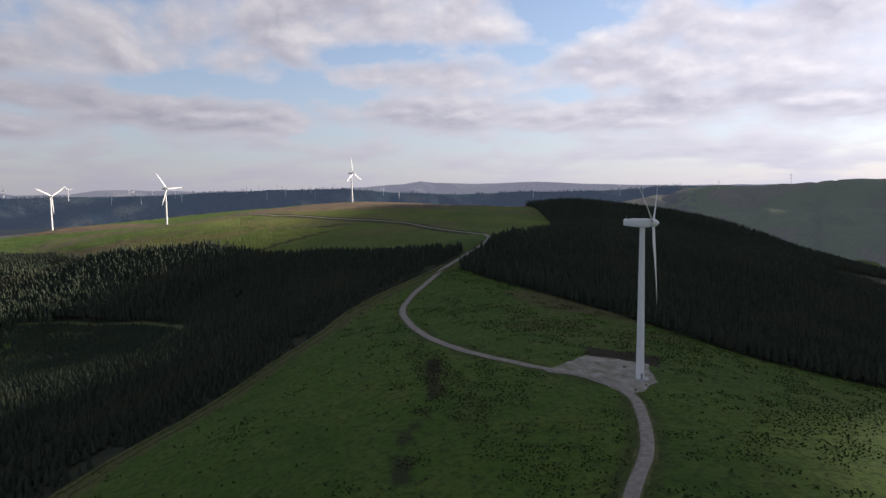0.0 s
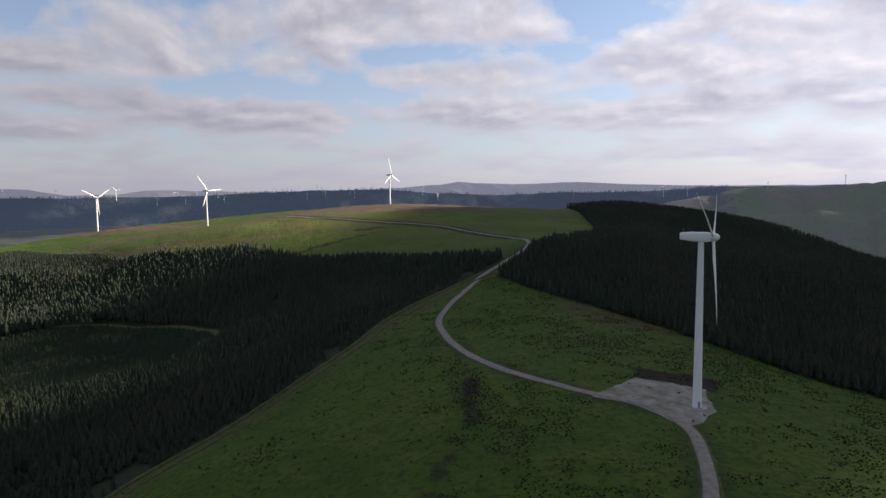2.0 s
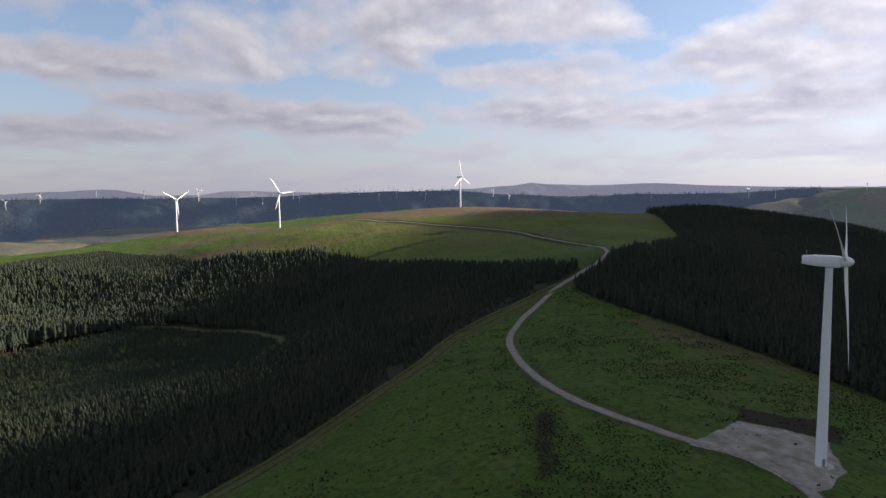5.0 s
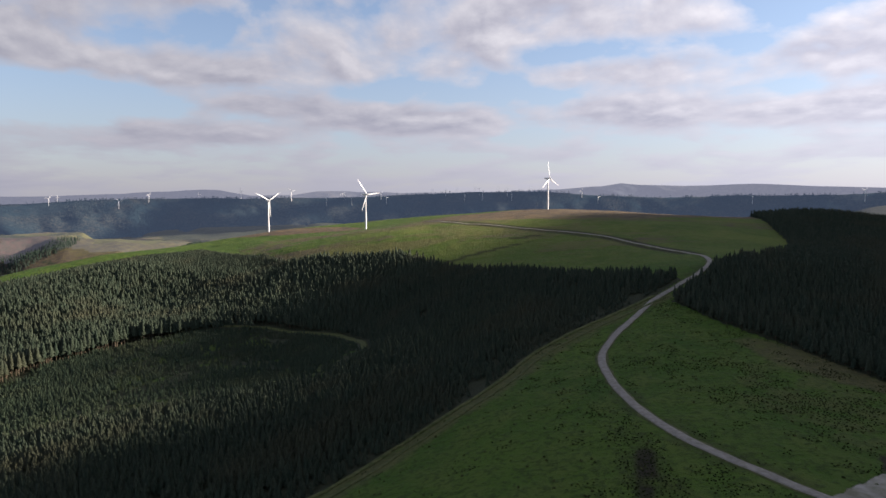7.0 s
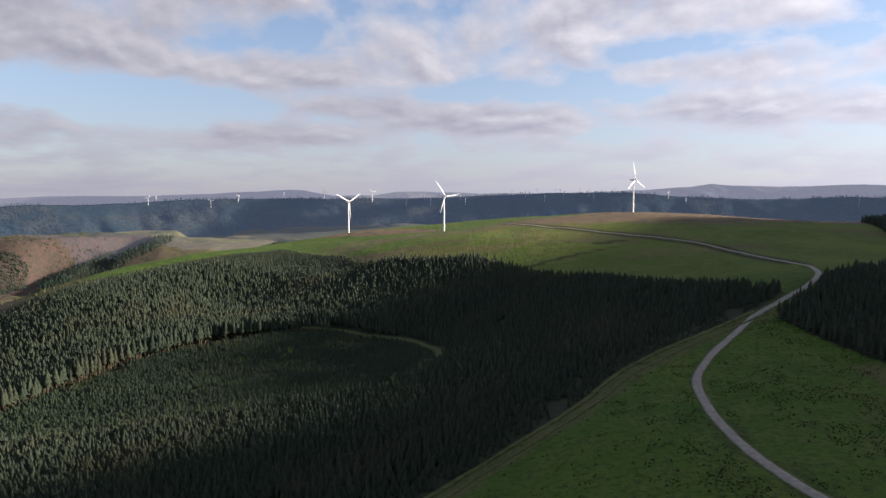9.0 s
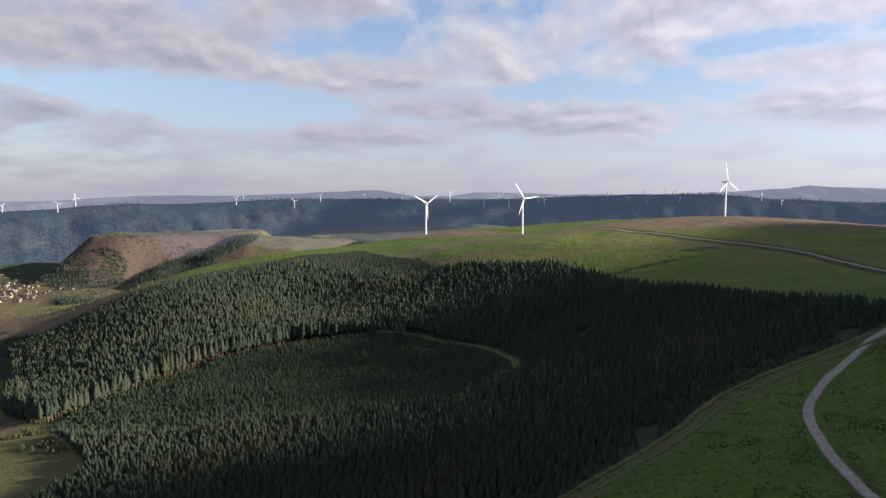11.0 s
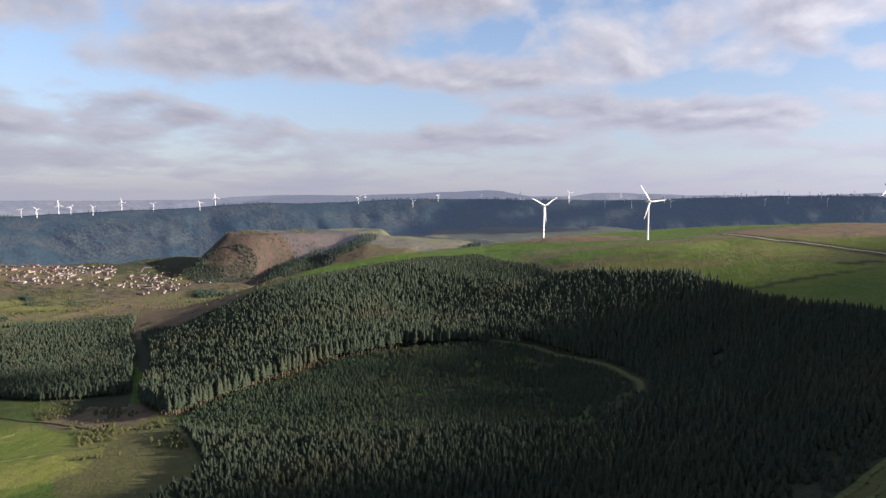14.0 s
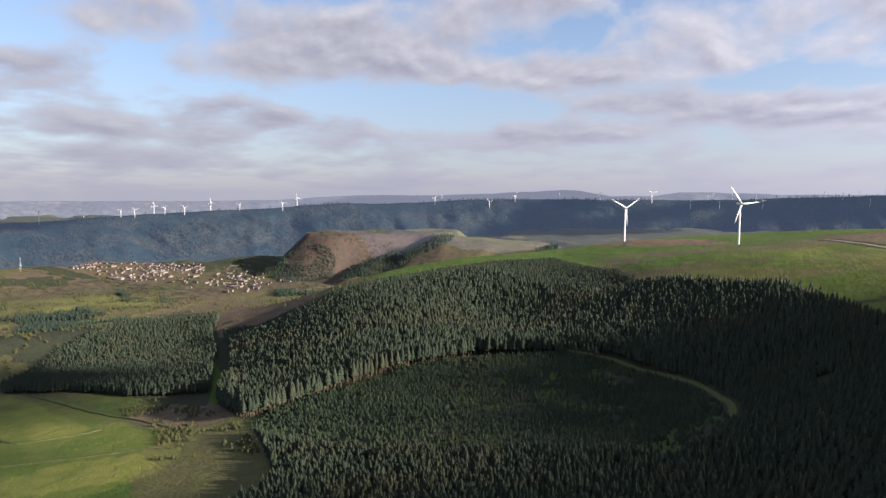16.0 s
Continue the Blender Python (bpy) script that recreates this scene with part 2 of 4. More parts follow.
# ---- the lie of the land: spot heights of the near ridges and the bowl, rings of heights further out ----
def hashed(ix, iy, seed):
    h = (ix * 374761393 + iy * 668265263 + seed * 974634777) & 0x7FFFFFFF
    h = ((h ^ (h >> 13)) * 1274126177) & 0x7FFFFFFF
    return ((h ^ (h >> 16)) & 0xFFFF) / 65535.0


def value_noise(x, y, size, seed=0):
    """Smooth noise from 0 to 1 with cells of that size."""
    u, v = np.asarray(x, float) / size, np.asarray(y, float) / size
    iu, iv = np.floor(u).astype(np.int64), np.floor(v).astype(np.int64)
    fu, fv = u - iu, v - iv
    fu, fv = fu * fu * (3 - 2 * fu), fv * fv * (3 - 2 * fv)
    a, b = hashed(iu, iv, seed), hashed(iu + 1, iv, seed)
    c, d = hashed(iu, iv + 1, seed), hashed(iu + 1, iv + 1, seed)
    return (a * (1 - fu) + b * fu) * (1 - fv) + (c * (1 - fu) + d * fu) * fv


def fbm(x, y, size, octaves=4, seed=0):
    total, amount = 0.0, 0.0
    for k in range(octaves):
        total = total + value_noise(x, y, size / 2**k, seed + k * 7) / 2**k
        amount += 1 / 2**k
    return total / amount


RIDGE = [(0, 0, 0), (39, -11, -4), (-76, -8, -1), (-71, 82, 0), (-86, 190, -1), (-60, -120, -2), (-120, -255, -8), (-25, 314, 17),
         (14, 375, 32), (120, 60, -12), (60, 160, 3), (60, 300, 18), (200, 200, -12), (250, 0, -40)]
FLANK = [(-161, 119, -14), (-188, 95, -27), (-210, 49, -31), (-110, 250, 2), (-230, -60, -42), (-300, -250, -70)]
BOWL = [(-321, 423, -52), (-291, 372, -45), (-435, 292, -70), (-380, 245, -62), (-281, 137, -46), (-228, 173, -34), (-372, 107, -60),
        (-560, 260, -88), (-398, 503, -46), (-240, 380, -28), (-520, 420, -66)]
HILL = [(-157, 465, 14), (-89, 475, 20), (-343, 735, 31), (-503, 761, 11), (-688, 1054, 20), (-461, 989, 30), (-142, 687, 40),
        (-121, 1000, 66), (-121, 1090, 65), (69, 797, 58), (150, 560, 32), (223, 979, 52), (230, 620, 28), (330, 400, 0), (400, 700, 14),
        (280, 940, 62), (390, 905, 51), (500, 860, 35), (570, 815, 14), (640, 760, -20), (720, 680, -48)]
SPUR = [(-678, 602, -62), (-734, 661, -30), (-787, 521, -48), (-896, 712, -36), (-747, 921, 0), (-760, 274, -118), (-852, 286, -130),
        (-1000, 300, -143), (-1168, 463, -150), (-861, 100, -138), (-1050, 110, -152), (-700, 130, -116),
        (-1015, 769, -25), (-1124, 728, -58), (-922, 851, -8), (-1223, 652, -92), (-1130, 900, -68), (-1250, 800, -102), (-1030, 1020, -46)]


def spline_weights():
    pts = np.array(RIDGE + FLANK + BOWL + HILL + SPUR, float)
    d = np.linalg.norm(pts[:, None, :2] - pts[None, :, :2], axis=2) / 300
    k = np.where(d > 0, d * d * np.log(np.maximum(d, 1e-9)), 0) + np.eye(len(pts)) * 0.01
    p = np.c_[np.ones(len(pts)), pts[:, :2] / 300]
    a = np.block([[k, p], [p.T, np.zeros((3, 3))]])
    return pts, np.linalg.solve(a, np.r_[pts[:, 2], 0, 0, 0])


SPOTS, WEIGHTS = spline_weights()
HOME = (-130.0, -180.0)
BEARINGS = [-90, -75, -62, -50, -40, -30, -20, -10, 0, 10, 20, 30, 40, 52]
RINGS = {
    1300: [-160, -160, -150, -100, -50, -5, 25, 55, 60, 45, 40, 0, -50, -60],
    1800: [-180, -190, -190, -175, -120, -60, -60, -70, -70, -60, -60, -110, -120, -100],
    2300: [-185, -192, -192, -165, -45, -55, -90, -120, -110, -100, -90, -145, -150, -140],
    2800: [-168, -172, -170, -150, -75, -50, -40, -40, -40, -40, -30, 10, 20, 20],
    3250: [-220, -220, -215, -160, -80, -60, -40, -40, -30, -20, 0, 110, 125, 120],
    4000: [-60, -60, -60, -60, -40, -40, -40, -40, -40, -40, -40, 60, 80, 80],
    5000: [-20, -20, 0, 0, 0, 0, 0, 0, 0, 0, 0, 0, 0, 0],
}


def smooth(a, b, v):
    v = np.clip((v - a) / (b - a), 0, 1)
    return v * v * (3 - 2 * v)


def height(x, y):
    """The ground's height at arrays of places."""
    x, y = np.atleast_1d(np.asarray(x, float)), np.atleast_1d(np.asarray(y, float))
    near = WEIGHTS[-3] + WEIGHTS[-2] * x / 300 + WEIGHTS[-1] * y / 300
    for (px, py, _), w in zip(SPOTS, WEIGHTS):
        d = ((x - px) ** 2 + (y - py) ** 2) / 90000
        near = near + w * 0.5 * d * np.log(np.maximum(d, 1e-12))
    dx, dy = x - HOME[0], y - HOME[1]
    r, bearing = np.hypot(dx, dy), np.degrees(np.arctan2(dx, dy))
    wobble = bearing + 5 * (value_noise(x, y, 420, 3) - 0.5)
    radii = sorted(RINGS)
    levels = np.stack([np.interp(wobble, BEARINGS, RINGS[k]) for k in radii])
    shift = r + 260 * (fbm(x, y, 700, 3, 5) - 0.5) * smooth(1300, 1800, r)
    i = np.clip(np.searchsorted(radii, shift) - 1, 0, len(radii) - 2)
    lo, hi = np.array(radii)[i], np.array(radii)[i + 1]
    k = smooth(0, 1, (shift - lo) / (hi - lo))
    cols = np.arange(len(x))
    far = levels[i, cols] * (1 - k) + levels[i + 1, cols] * k
    floor = 1 - 0.75 * smooth(-48, -56, bearing) * smooth(2950, 2750, r)
    far = far + (fbm(x, y, 420, 5, 11) - 0.5) * 50 * smooth(1400, 2500, r) * floor - 16 * floor * smooth(0.10, 0.0, np.abs(fbm(x, y, 360, 3, 17) - 0.5)) * smooth(1700, 2300, r)
    # the bare red hill over the town: a flat-topped spur with steep flanks and crags
    u, v = (x + 1985) * 0.63 + (y - 1480) * 0.78, -(x + 1985) * 0.78 + (y - 1480) * 0.63
    v = v + 60 * (fbm(x, y, 160, 3, 14) - 0.5)
    knoll = smooth(-360, -40, u) * smooth(700, 300, u) * smooth(330, 40, np.abs(v - 60 - 0.2 * u))
    knoll = np.minimum(knoll * 1.4, 1.0)
    far = np.maximum(far, -190 + 150 * knoll + 22 * (fbm(x, y, 90, 4, 15) - 0.5))
    gully = value_noise(bearing * 1.0, r / 600, 2.6, 27)
    far = far - 26 * smooth(0.14, 0.0, np.abs(gully - 0.5)) * smooth(1150, 1400, r) * smooth(3250, 2900, r) * smooth(26, 31, bearing)
    edge = 1320 + 230 * np.exp(-(((bearing + 14) / 16) ** 2))
    mix = smooth(edge - 130, edge + 130, r)
    side = smooth(45, 75, np.abs(bearing + 8)) * smooth(330, 800, r)
    behind = smooth(95, 130, np.abs(bearing + 8))
    mix = np.maximum(mix, np.maximum(side * (bearing > -8), behind * smooth(200, 700, r)))
    z = near * (1 - mix) + far * mix
    return z + (fbm(x, y, 60, 3, 21) - 0.5) * 3.0 * smooth(120, 420, r) + (fbm(x, y, 16, 2, 31) - 0.5) * 0.5

# ---- the plan: stands of trees, tracks, covers ----
HEDGE = [(-420, -190), (-330, -95), (-262, -12), (-228, 38), (-210, 61), (-190, 93), (-163, 125), (-145, 158), (-126, 205), (-88, 253), (-40, 310)]
BOWL_WOOD = HEDGE + [(-12, 350), (-40, 372), (-82, 405), (-158, 478), (-247, 573), (-306, 629), (-400, 657), (-504, 706), (-560, 760), (-640, 800), (-730, 862), (-802, 830), (-857, 786),
                     (-930, 703), (-1000, 630), (-1020, 560), (-1060, 492), (-1125, 485), (-1190, 462), (-850, 300), (-790, 255), (-691, 227), (-600, 188), (-508, 140),
                     (-482, 60), (-520, -60), (-560, -200)]
CLEARING = [(-691, 222), (-668, 290), (-656, 318), (-633, 379), (-571, 448), (-510, 474), (-436, 472), (-394, 460), (-325, 427), (-274, 355), (-256, 296), (-287, 262), (-355, 250),
            (-427, 220), (-497, 195), (-600, 194)]
LEFT_WOOD = [(-858, 286), (-1000, 372), (-1180, 478), (-1230, 505), (-1330, 570), (-1440, 610), (-1500, 560), (-1480, 440), (-1414, 354), (-1345, 257), (-1245, 167), (-1160, 150), (-1090, 172), (-1060, 195),
             (-976, 219), (-864, 238), (-790, 245)]
SPUR_EDGE = [(-504, 706), (-560, 760), (-640, 800), (-730, 862), (-802, 830), (-857, 786), (-930, 703), (-1000, 630), (-1030, 560), (-1060, 500)]
RIGHT_WOOD = [(-30, 296), (2, 342), (27, 388), (60, 420), (116, 500), (140, 560), (165, 640), (190, 800), (205, 925), (330, 960), (500, 900), (700, 700), (900, 400), (900, -250), (500, -160),
              (250, -45), (136, 18), (88, 44), (64, 86), (37, 148), (15, 200), (-8, 240)]
ROAD = [(-190, -420), (-140, -300), (-103, -205), (-78, -150), (-48, -97.5), (-31.5, -72), (-20, -45), (-14, -22), (-19, 0), (-34, 14), (-49, 34), (-66, 60), (-78, 95), (-86, 140), (-87.5, 185), (-77, 223), (-60, 261), (-40, 303),
        (-18, 333), (4, 362), (20, 398), (26, 450), (13, 503), (-32, 607), (-97, 688), (-176, 752), (-271, 828), (-330, 930)]
FIELD_ONE = [(-1280, 130), (-1150, 150), (-1067, 150), (-951, 147), (-850, 142), (-835, 128), (-860, 86), (-1000, 60), (-1250, 60)]
FIELD_TWO = [(-745, 40), (-735, 90), (-694, 128), (-640, 118), (-632, 90), (-680, 40), (-720, 0)]
VALLEY_PASTURE = [(-1300, 140), (-1060, 165), (-850, 172), (-740, 170), (-665, 150), (-620, 110), (-640, 30), (-800, -80), (-1300, -40)]
FIELD_BANKS = [[(-790, 50), (-745, 92), (-700, 133), (-672, 150)], [(-1150, 168), (-1067, 160), (-930, 170), (-830, 184), (-745, 186)], [(-900, 75), (-862, 84), (-836, 125), (-828, 150)]]
TOWN = [(-2860, 720), (-2300, 800), (-1820, 900), (-1830, 1420), (-2350, 1260), (-2900, 960)]
PEAT_CUT = [(-4, 55), (28, 37), (18, 18), (-9, 38)]
FOREST_TRACK = [(-490, 488), (-436, 478), (-394, 462), (-351, 447), (-321, 429), (-289, 382), (-276, 345)]


def inside(poly, x, y):
    x, y = np.asarray(x, float), np.asarray(y, float)
    hit = np.zeros(x.shape, bool)
    for (ax, ay), (bx, by) in zip(poly, poly[1:] + poly[:1]):
        if ay == by:
            continue
        hit ^= ((ay > y) != (by > y)) & (x < (bx - ax) * (y - ay) / (by - ay) + ax)
    return hit


def from_line(line, x, y):
    """The distance of places from a broken line."""
    best = np.full(np.shape(x), 1e9)
    for (ax, ay), (bx, by) in zip(line, line[1:]):
        dx, dy = bx - ax, by - ay
        k = np.clip(((x - ax) * dx + (y - ay) * dy) / (dx * dx + dy * dy), 0, 1)
        best = np.minimum(best, np.hypot(x - ax - k * dx, y - ay - k * dy))
    return best


def blob(x, y, cx, cy, rx, ry, turn=0.0):
    c, s = math.cos(radians(turn)), math.sin(radians(turn))
    u, v = (x - cx) * c + (y - cy) * s, -(x - cx) * s + (y - cy) * c
    return smooth(1.25, 0.75, np.hypot(u / rx, v / ry))


def mesh_from(name, verts, faces, mat, attrs=()):
    """One mesh from arrays of places and of faces with equal corners."""
    me = bpy.data.meshes.new(name)
    n = faces.shape[1]
    me.vertices.add(len(verts))
    me.vertices.foreach_set("co", np.ascontiguousarray(verts, np.float32).ravel())
    me.loops.add(faces.size)
    me.loops.foreach_set("vertex_index", np.ascontiguousarray(faces, np.int32).ravel())
    me.polygons.add(len(faces))
    me.polygons.foreach_set("loop_start", np.arange(0, faces.size, n, dtype=np.int32))
    me.polygons.foreach_set("loop_total", np.full(len(faces), n, np.int32))
    for key, kind, values in attrs:
        at = me.attributes.new(key, kind, "POINT")
        at.data.foreach_set("color" if kind == "FLOAT_COLOR" else "value", np.ascontiguousarray(values, np.float32).ravel())
    me.materials.append(mat)
    me.update(calc_edges=True)
    return me


def covers(x, y):
    """How much of each ground cover lies at a place."""
    r = np.hypot(x - HOME[0], y - HOME[1])
    rough = 0.42 * blob(x, y, 20, 110, 62, 70) + 0.12 * blob(x, y, 75, 5, 70, 40, -25) + 0.28 * blob(x, y, -70, -5, 60, 40) + 0.6 * smooth(26, 8, from_line(HEDGE, x, y))
    rough = rough + 0.6 * blob(x, y, 22, 165, 60, 18, -58) + 0.1 * blob(x, y, 150, -60, 120, 60)
    rough = rough + 0.6 * blob(x, y, -420, 700, 160, 30, -10) + 0.95 * blob(x, y, -610, 145, 135, 55, -25) + 0.5 * blob(x, y, -980, 190, 330, 60, 5)
    moor = 1.0 * blob(x, y, 30, 985, 340, 165, 2) + 0.9 * blob(x, y, -620, 1030, 150, 55, -8) + 0.9 * blob(x, y, -800, 215, 90, 40) + 0.9 * blob(x, y, -1300, 660, 330, 120, -32)
    # streaks of rough grass and heather along the hilltop pasture
    hilltop = blob(x, y, -200, 800, 520, 300, 10)
    rough = rough + hilltop * 0.6 * smooth(0.45, 0.57, fbm(x * 0.45 + y * 0.15, y * 1.5, 55, 4, 57))
    moor = moor + 0.9 * blob(x, y, -40, 945, 330, 60, 2) + 0.5 * hilltop * smooth(0.53, 0.62, fbm(x * 0.4, y * 1.4, 80, 4, 59))
    bearing = np.degrees(np.arctan2(x - HOME[0], y - HOME[1]))
    west = smooth(-40, -50, bearing) * smooth(930, 1080, r)
    rough = rough + west * (0.95 + 0.3 * (fbm(x, y, 160, 3, 45) - 0.5)) + smooth(28, 33, bearing) * smooth(1100, 1300, r) * 0.42
    rough = rough + 0.9 * smooth(-22, -27, bearing) * smooth(1380, 1480, r)
    moor = moor + smooth(1250, 1500, r) * (0.1 + 0.5 * smooth(0.44, 0.62, fbm(x, y, 420, 4, 41))) * smooth(34, 28, bearing)
    moor = moor + 0.55 * smooth(28, 33, bearing) * smooth(0.5, 0.62, fbm(x, y, 260, 4, 47)) * smooth(1100, 1300, r)
    wx, wy = x + 30 * (fbm(x, y, 70, 3, 52) - 0.5), y + 22 * (fbm(x, y, 60, 3, 53) - 0.5)
    field = (0.5 * inside(FIELD_ONE, wx, wy) + 0.5 * inside(FIELD_TWO, wx, wy) + 0.42 * inside(VALLEY_PASTURE, wx, wy)) * (0.55 + 0.45 * smooth(0.36, 0.5, fbm(x, y, 60, 3, 54))) + 0.9 * smooth(30, 12, np.abs((y - 740) - (x + 1070) * 0.78)) * blob(x, y, -1070, 745, 260, 170, 38)
    field = field + 0.4 * smooth(0.55, 0.6, value_noise(x * 0.55 + y * 0.3, y * 1.6 - x * 0.5, 190, 61)) * smooth(1560, 1660, r) * smooth(2000, 1900, r) * smooth(-54, -60, bearing)
    field = field + 0.38 * blob(x, y, -90, 690, 430, 240, 8) * (0.5 + 0.5 * smooth(0.35, 0.6, fbm(x, y, 70, 4, 58)))
    field = field + 0.8 * smooth(22, 12, from_line([(-1690, 455), (-1705, 560), (-1760, 770)], x, y)) + 0.35 * smooth(0.48, 0.56, value_noise(x * 0.9 + y * 0.5, y * 1.3 - x * 0.6, 150, 77)) * smooth(1500, 1650, r) * smooth(2150, 2050, r) * smooth(-60, -64, bearing)
    field = field * (1 - moor.clip(0, 1))
    bracken = blob(x, y, -1985, 1470, 290, 260) + 0.5 * smooth(1700, 2100, r) * smooth(0.55, 0.68, fbm(x, y, 380, 3, 71))
    ridge = smooth(2700, 3100, r)
    wood = np.maximum(smooth(0.44, 0.52, fbm(x, y, 640, 4, 81)) * smooth(1900, 2400, r) * smooth(35, 25, bearing), ridge * 0.93 * (0.35 + 0.65 * smooth(0.30, 0.42, fbm(x, y, 520, 3, 91))) * smooth(35, 25, bearing))
    wood = np.maximum(wood, 0.95 * smooth(1560, 1760, r) * smooth(-36, -30, bearing) * smooth(29, 25, bearing))
    # copses and gorse over the western valley sides
    copse = smooth(0.455, 0.53, fbm(x, y, 150, 4, 83)) * smooth(-36, -42, bearing) * smooth(1150, 1400, r)
    wood = np.maximum(wood, 0.8 * copse * (1 - 0.7 * inside(TOWN, x, y)))
    wood = wood * (1 - bracken.clip(0, 1) * (r < 2600))
    trees = inside(BOWL_WOOD, x, y) | inside(LEFT_WOOD, x, y) | inside(RIGHT_WOOD, x, y)
    young = inside(CLEARING, x, y)
    wood = np.maximum(wood, np.where(trees, 0.97, 0.0))
    wood = np.where(young, 0.5, wood)
    rough = np.where(young, 0.5, rough)
    peat = 0.95 * inside(PEAT_CUT, x + 2 * (value_noise(x, y, 4, 5) - 0.5), y) + 0.7 * smooth(5, 2, from_line([(-83, 50), (-88, 0), (-102, -27), (-109, -75)], x, y)) * smooth(0.42, 0.58, fbm(x, y, 9, 2, 98)) + 0.9 * blob(x, y, -150, 668, 26, 5, 20) + 0.8 * blob(x, y, -205, 605, 70, 5, 28)
    side = from_line(ROAD, x, y)
    peat = peat + 0.85 * smooth(15, 8, side) * smooth(2, 4, side) * (y > 470) * (x * 0.6 + y * 0.8 > 0) + 0.35 * smooth(9, 5, side) * smooth(0.5, 0.6, fbm(x, y, 20, 2, 95))
    peat = peat + 0.25 * blob(x, y, -83, 20, 9, 70, 4) * smooth(0.4, 0.6, fbm(x, y, 14, 3, 97))
    one = np.ones_like(x)
    return np.stack([rough.clip(0, 1), moor.clip(0, 1), wood.clip(0, 1), one], 1), np.stack([field.clip(0, 1), bracken.clip(0, 1), peat.clip(0, 1), one], 1)


def build_ground():
    inner = np.r_[0.0, 0.02, np.arange(12, 60, 12.0)]
    radii = [60.0]
    while radii[-1] < 4850:
        radii.append(radii[-1] + max(3.0, radii[-1] * 0.0105))
    radii = np.r_[inner[1:], radii]
    angles = np.r_[np.arange(-86, 54, 0.28), np.arange(54, 274, 4.0)]
    rr, aa = np.meshgrid(radii, np.radians(angles), indexing="ij")
    x, y = (HOME[0] + rr * np.sin(aa)).ravel(), (HOME[1] + rr * np.cos(aa)).ravel()
    x, y = np.r_[HOME[0], x], np.r_[HOME[1], y]
    z = height(x, y)
    n, m = len(angles), len(radii)
    i, j = np.meshgrid(np.arange(m - 1), np.arange(n), indexing="ij")
    k = (j + 1) % n
    quads = np.stack([1 + i * n + j, 1 + (i + 1) * n + j, 1 + (i + 1) * n + k, 1 + i * n + k], -1).reshape(-1, 4)
    fan = np.stack([np.zeros(n, int), 1 + np.arange(n), 1 + (np.arange(n) + 1) % n, 1 + (np.arange(n) + 1) % n], 1)
    one, two = covers(x, y)
    mid = quads[:, 0]
    bearing = np.degrees(np.arctan2(x[mid] - HOME[0], y[mid] - HOME[1]))
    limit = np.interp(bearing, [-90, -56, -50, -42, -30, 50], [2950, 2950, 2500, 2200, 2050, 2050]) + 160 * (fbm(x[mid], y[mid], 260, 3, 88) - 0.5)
    # faces past the limit take the ground material with the painted haze
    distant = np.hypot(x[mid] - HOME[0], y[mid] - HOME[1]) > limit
    for name, faces, mat, label in (("ground", quads[~distant], GROUND, "rolling green hill pasture, moor and forest floor"), ("backdrop", quads[distant], FAR_GROUND, "hills beyond the valley with blue-grey haze painted on")):
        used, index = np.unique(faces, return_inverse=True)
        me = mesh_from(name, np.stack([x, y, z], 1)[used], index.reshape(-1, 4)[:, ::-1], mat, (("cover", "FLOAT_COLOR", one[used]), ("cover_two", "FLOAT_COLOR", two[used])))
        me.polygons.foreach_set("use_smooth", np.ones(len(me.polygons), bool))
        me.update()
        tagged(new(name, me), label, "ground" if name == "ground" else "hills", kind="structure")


build_ground()


def curve_through(line, step):
    """Even points along a smooth line through the given ones."""
    pts = np.array(line, float)
    ext = np.vstack([2 * pts[0] - pts[1], pts, 2 * pts[-1] - pts[-2]])
    out = []
    for a, b, c, d in zip(ext, ext[1:], ext[2:], ext[3:]):
        n = max(2, int(np.linalg.norm(c - b) / step))
        for u in np.linspace(0, 1, n, endpoint=False):
            out.append(0.5 * (2 * b + (c - a) * u + (2 * a - 5 * b + 4 * c - d) * u * u + (3 * b - a - 3 * c + d) * u**3))
    out.append(pts[-1])
    return np.array(out)


def ribbon(name, line, width, lift, mat, label, category, step=3.0, ragged=0.0, across=5, shift=0.0):
    """A strip laid along the ground, thick at the edges."""
    p = curve_through(line, step)
    d = np.gradient(p, axis=0)
    d /= np.linalg.norm(d, axis=1, keepdims=True)
    side = np.stack([d[:, 1], -d[:, 0]], 1)
    rows = []
    for k in np.linspace(-1, 1, across):
        w = width / 2 * k * (1 + ragged * (value_noise(p[:, 0] + 50 * k, p[:, 1], 6, 17) - 0.5)) + shift
        q = p + side * np.asarray(w)[:, None] if np.ndim(w) else p + side * w
        rows.append(np.c_[q, height(q[:, 0], q[:, 1]) + lift * (1 - 0.35 * abs(k) ** 3)])
    sunk = [np.c_[r[:, :2], r[:, 2] - 0.6 - lift] for r in (rows[0], rows[-1])]
    rows = [sunk[0]] + rows + [sunk[1]]
    verts, n = np.concatenate(rows), len(p)
    i, j = np.meshgrid(np.arange(len(rows) - 1), np.arange(n - 1), indexing="ij")
    faces = np.stack([i * n + j, i * n + j + 1, (i + 1) * n + j + 1, (i + 1) * n + j], -1).reshape(-1, 4)
    me = mesh_from(name, verts, faces[:, ::-1], mat)
    me.polygons.foreach_set("use_smooth", np.ones(len(me.polygons), bool))
    return tagged(new(name, me), label, category, kind="structure")


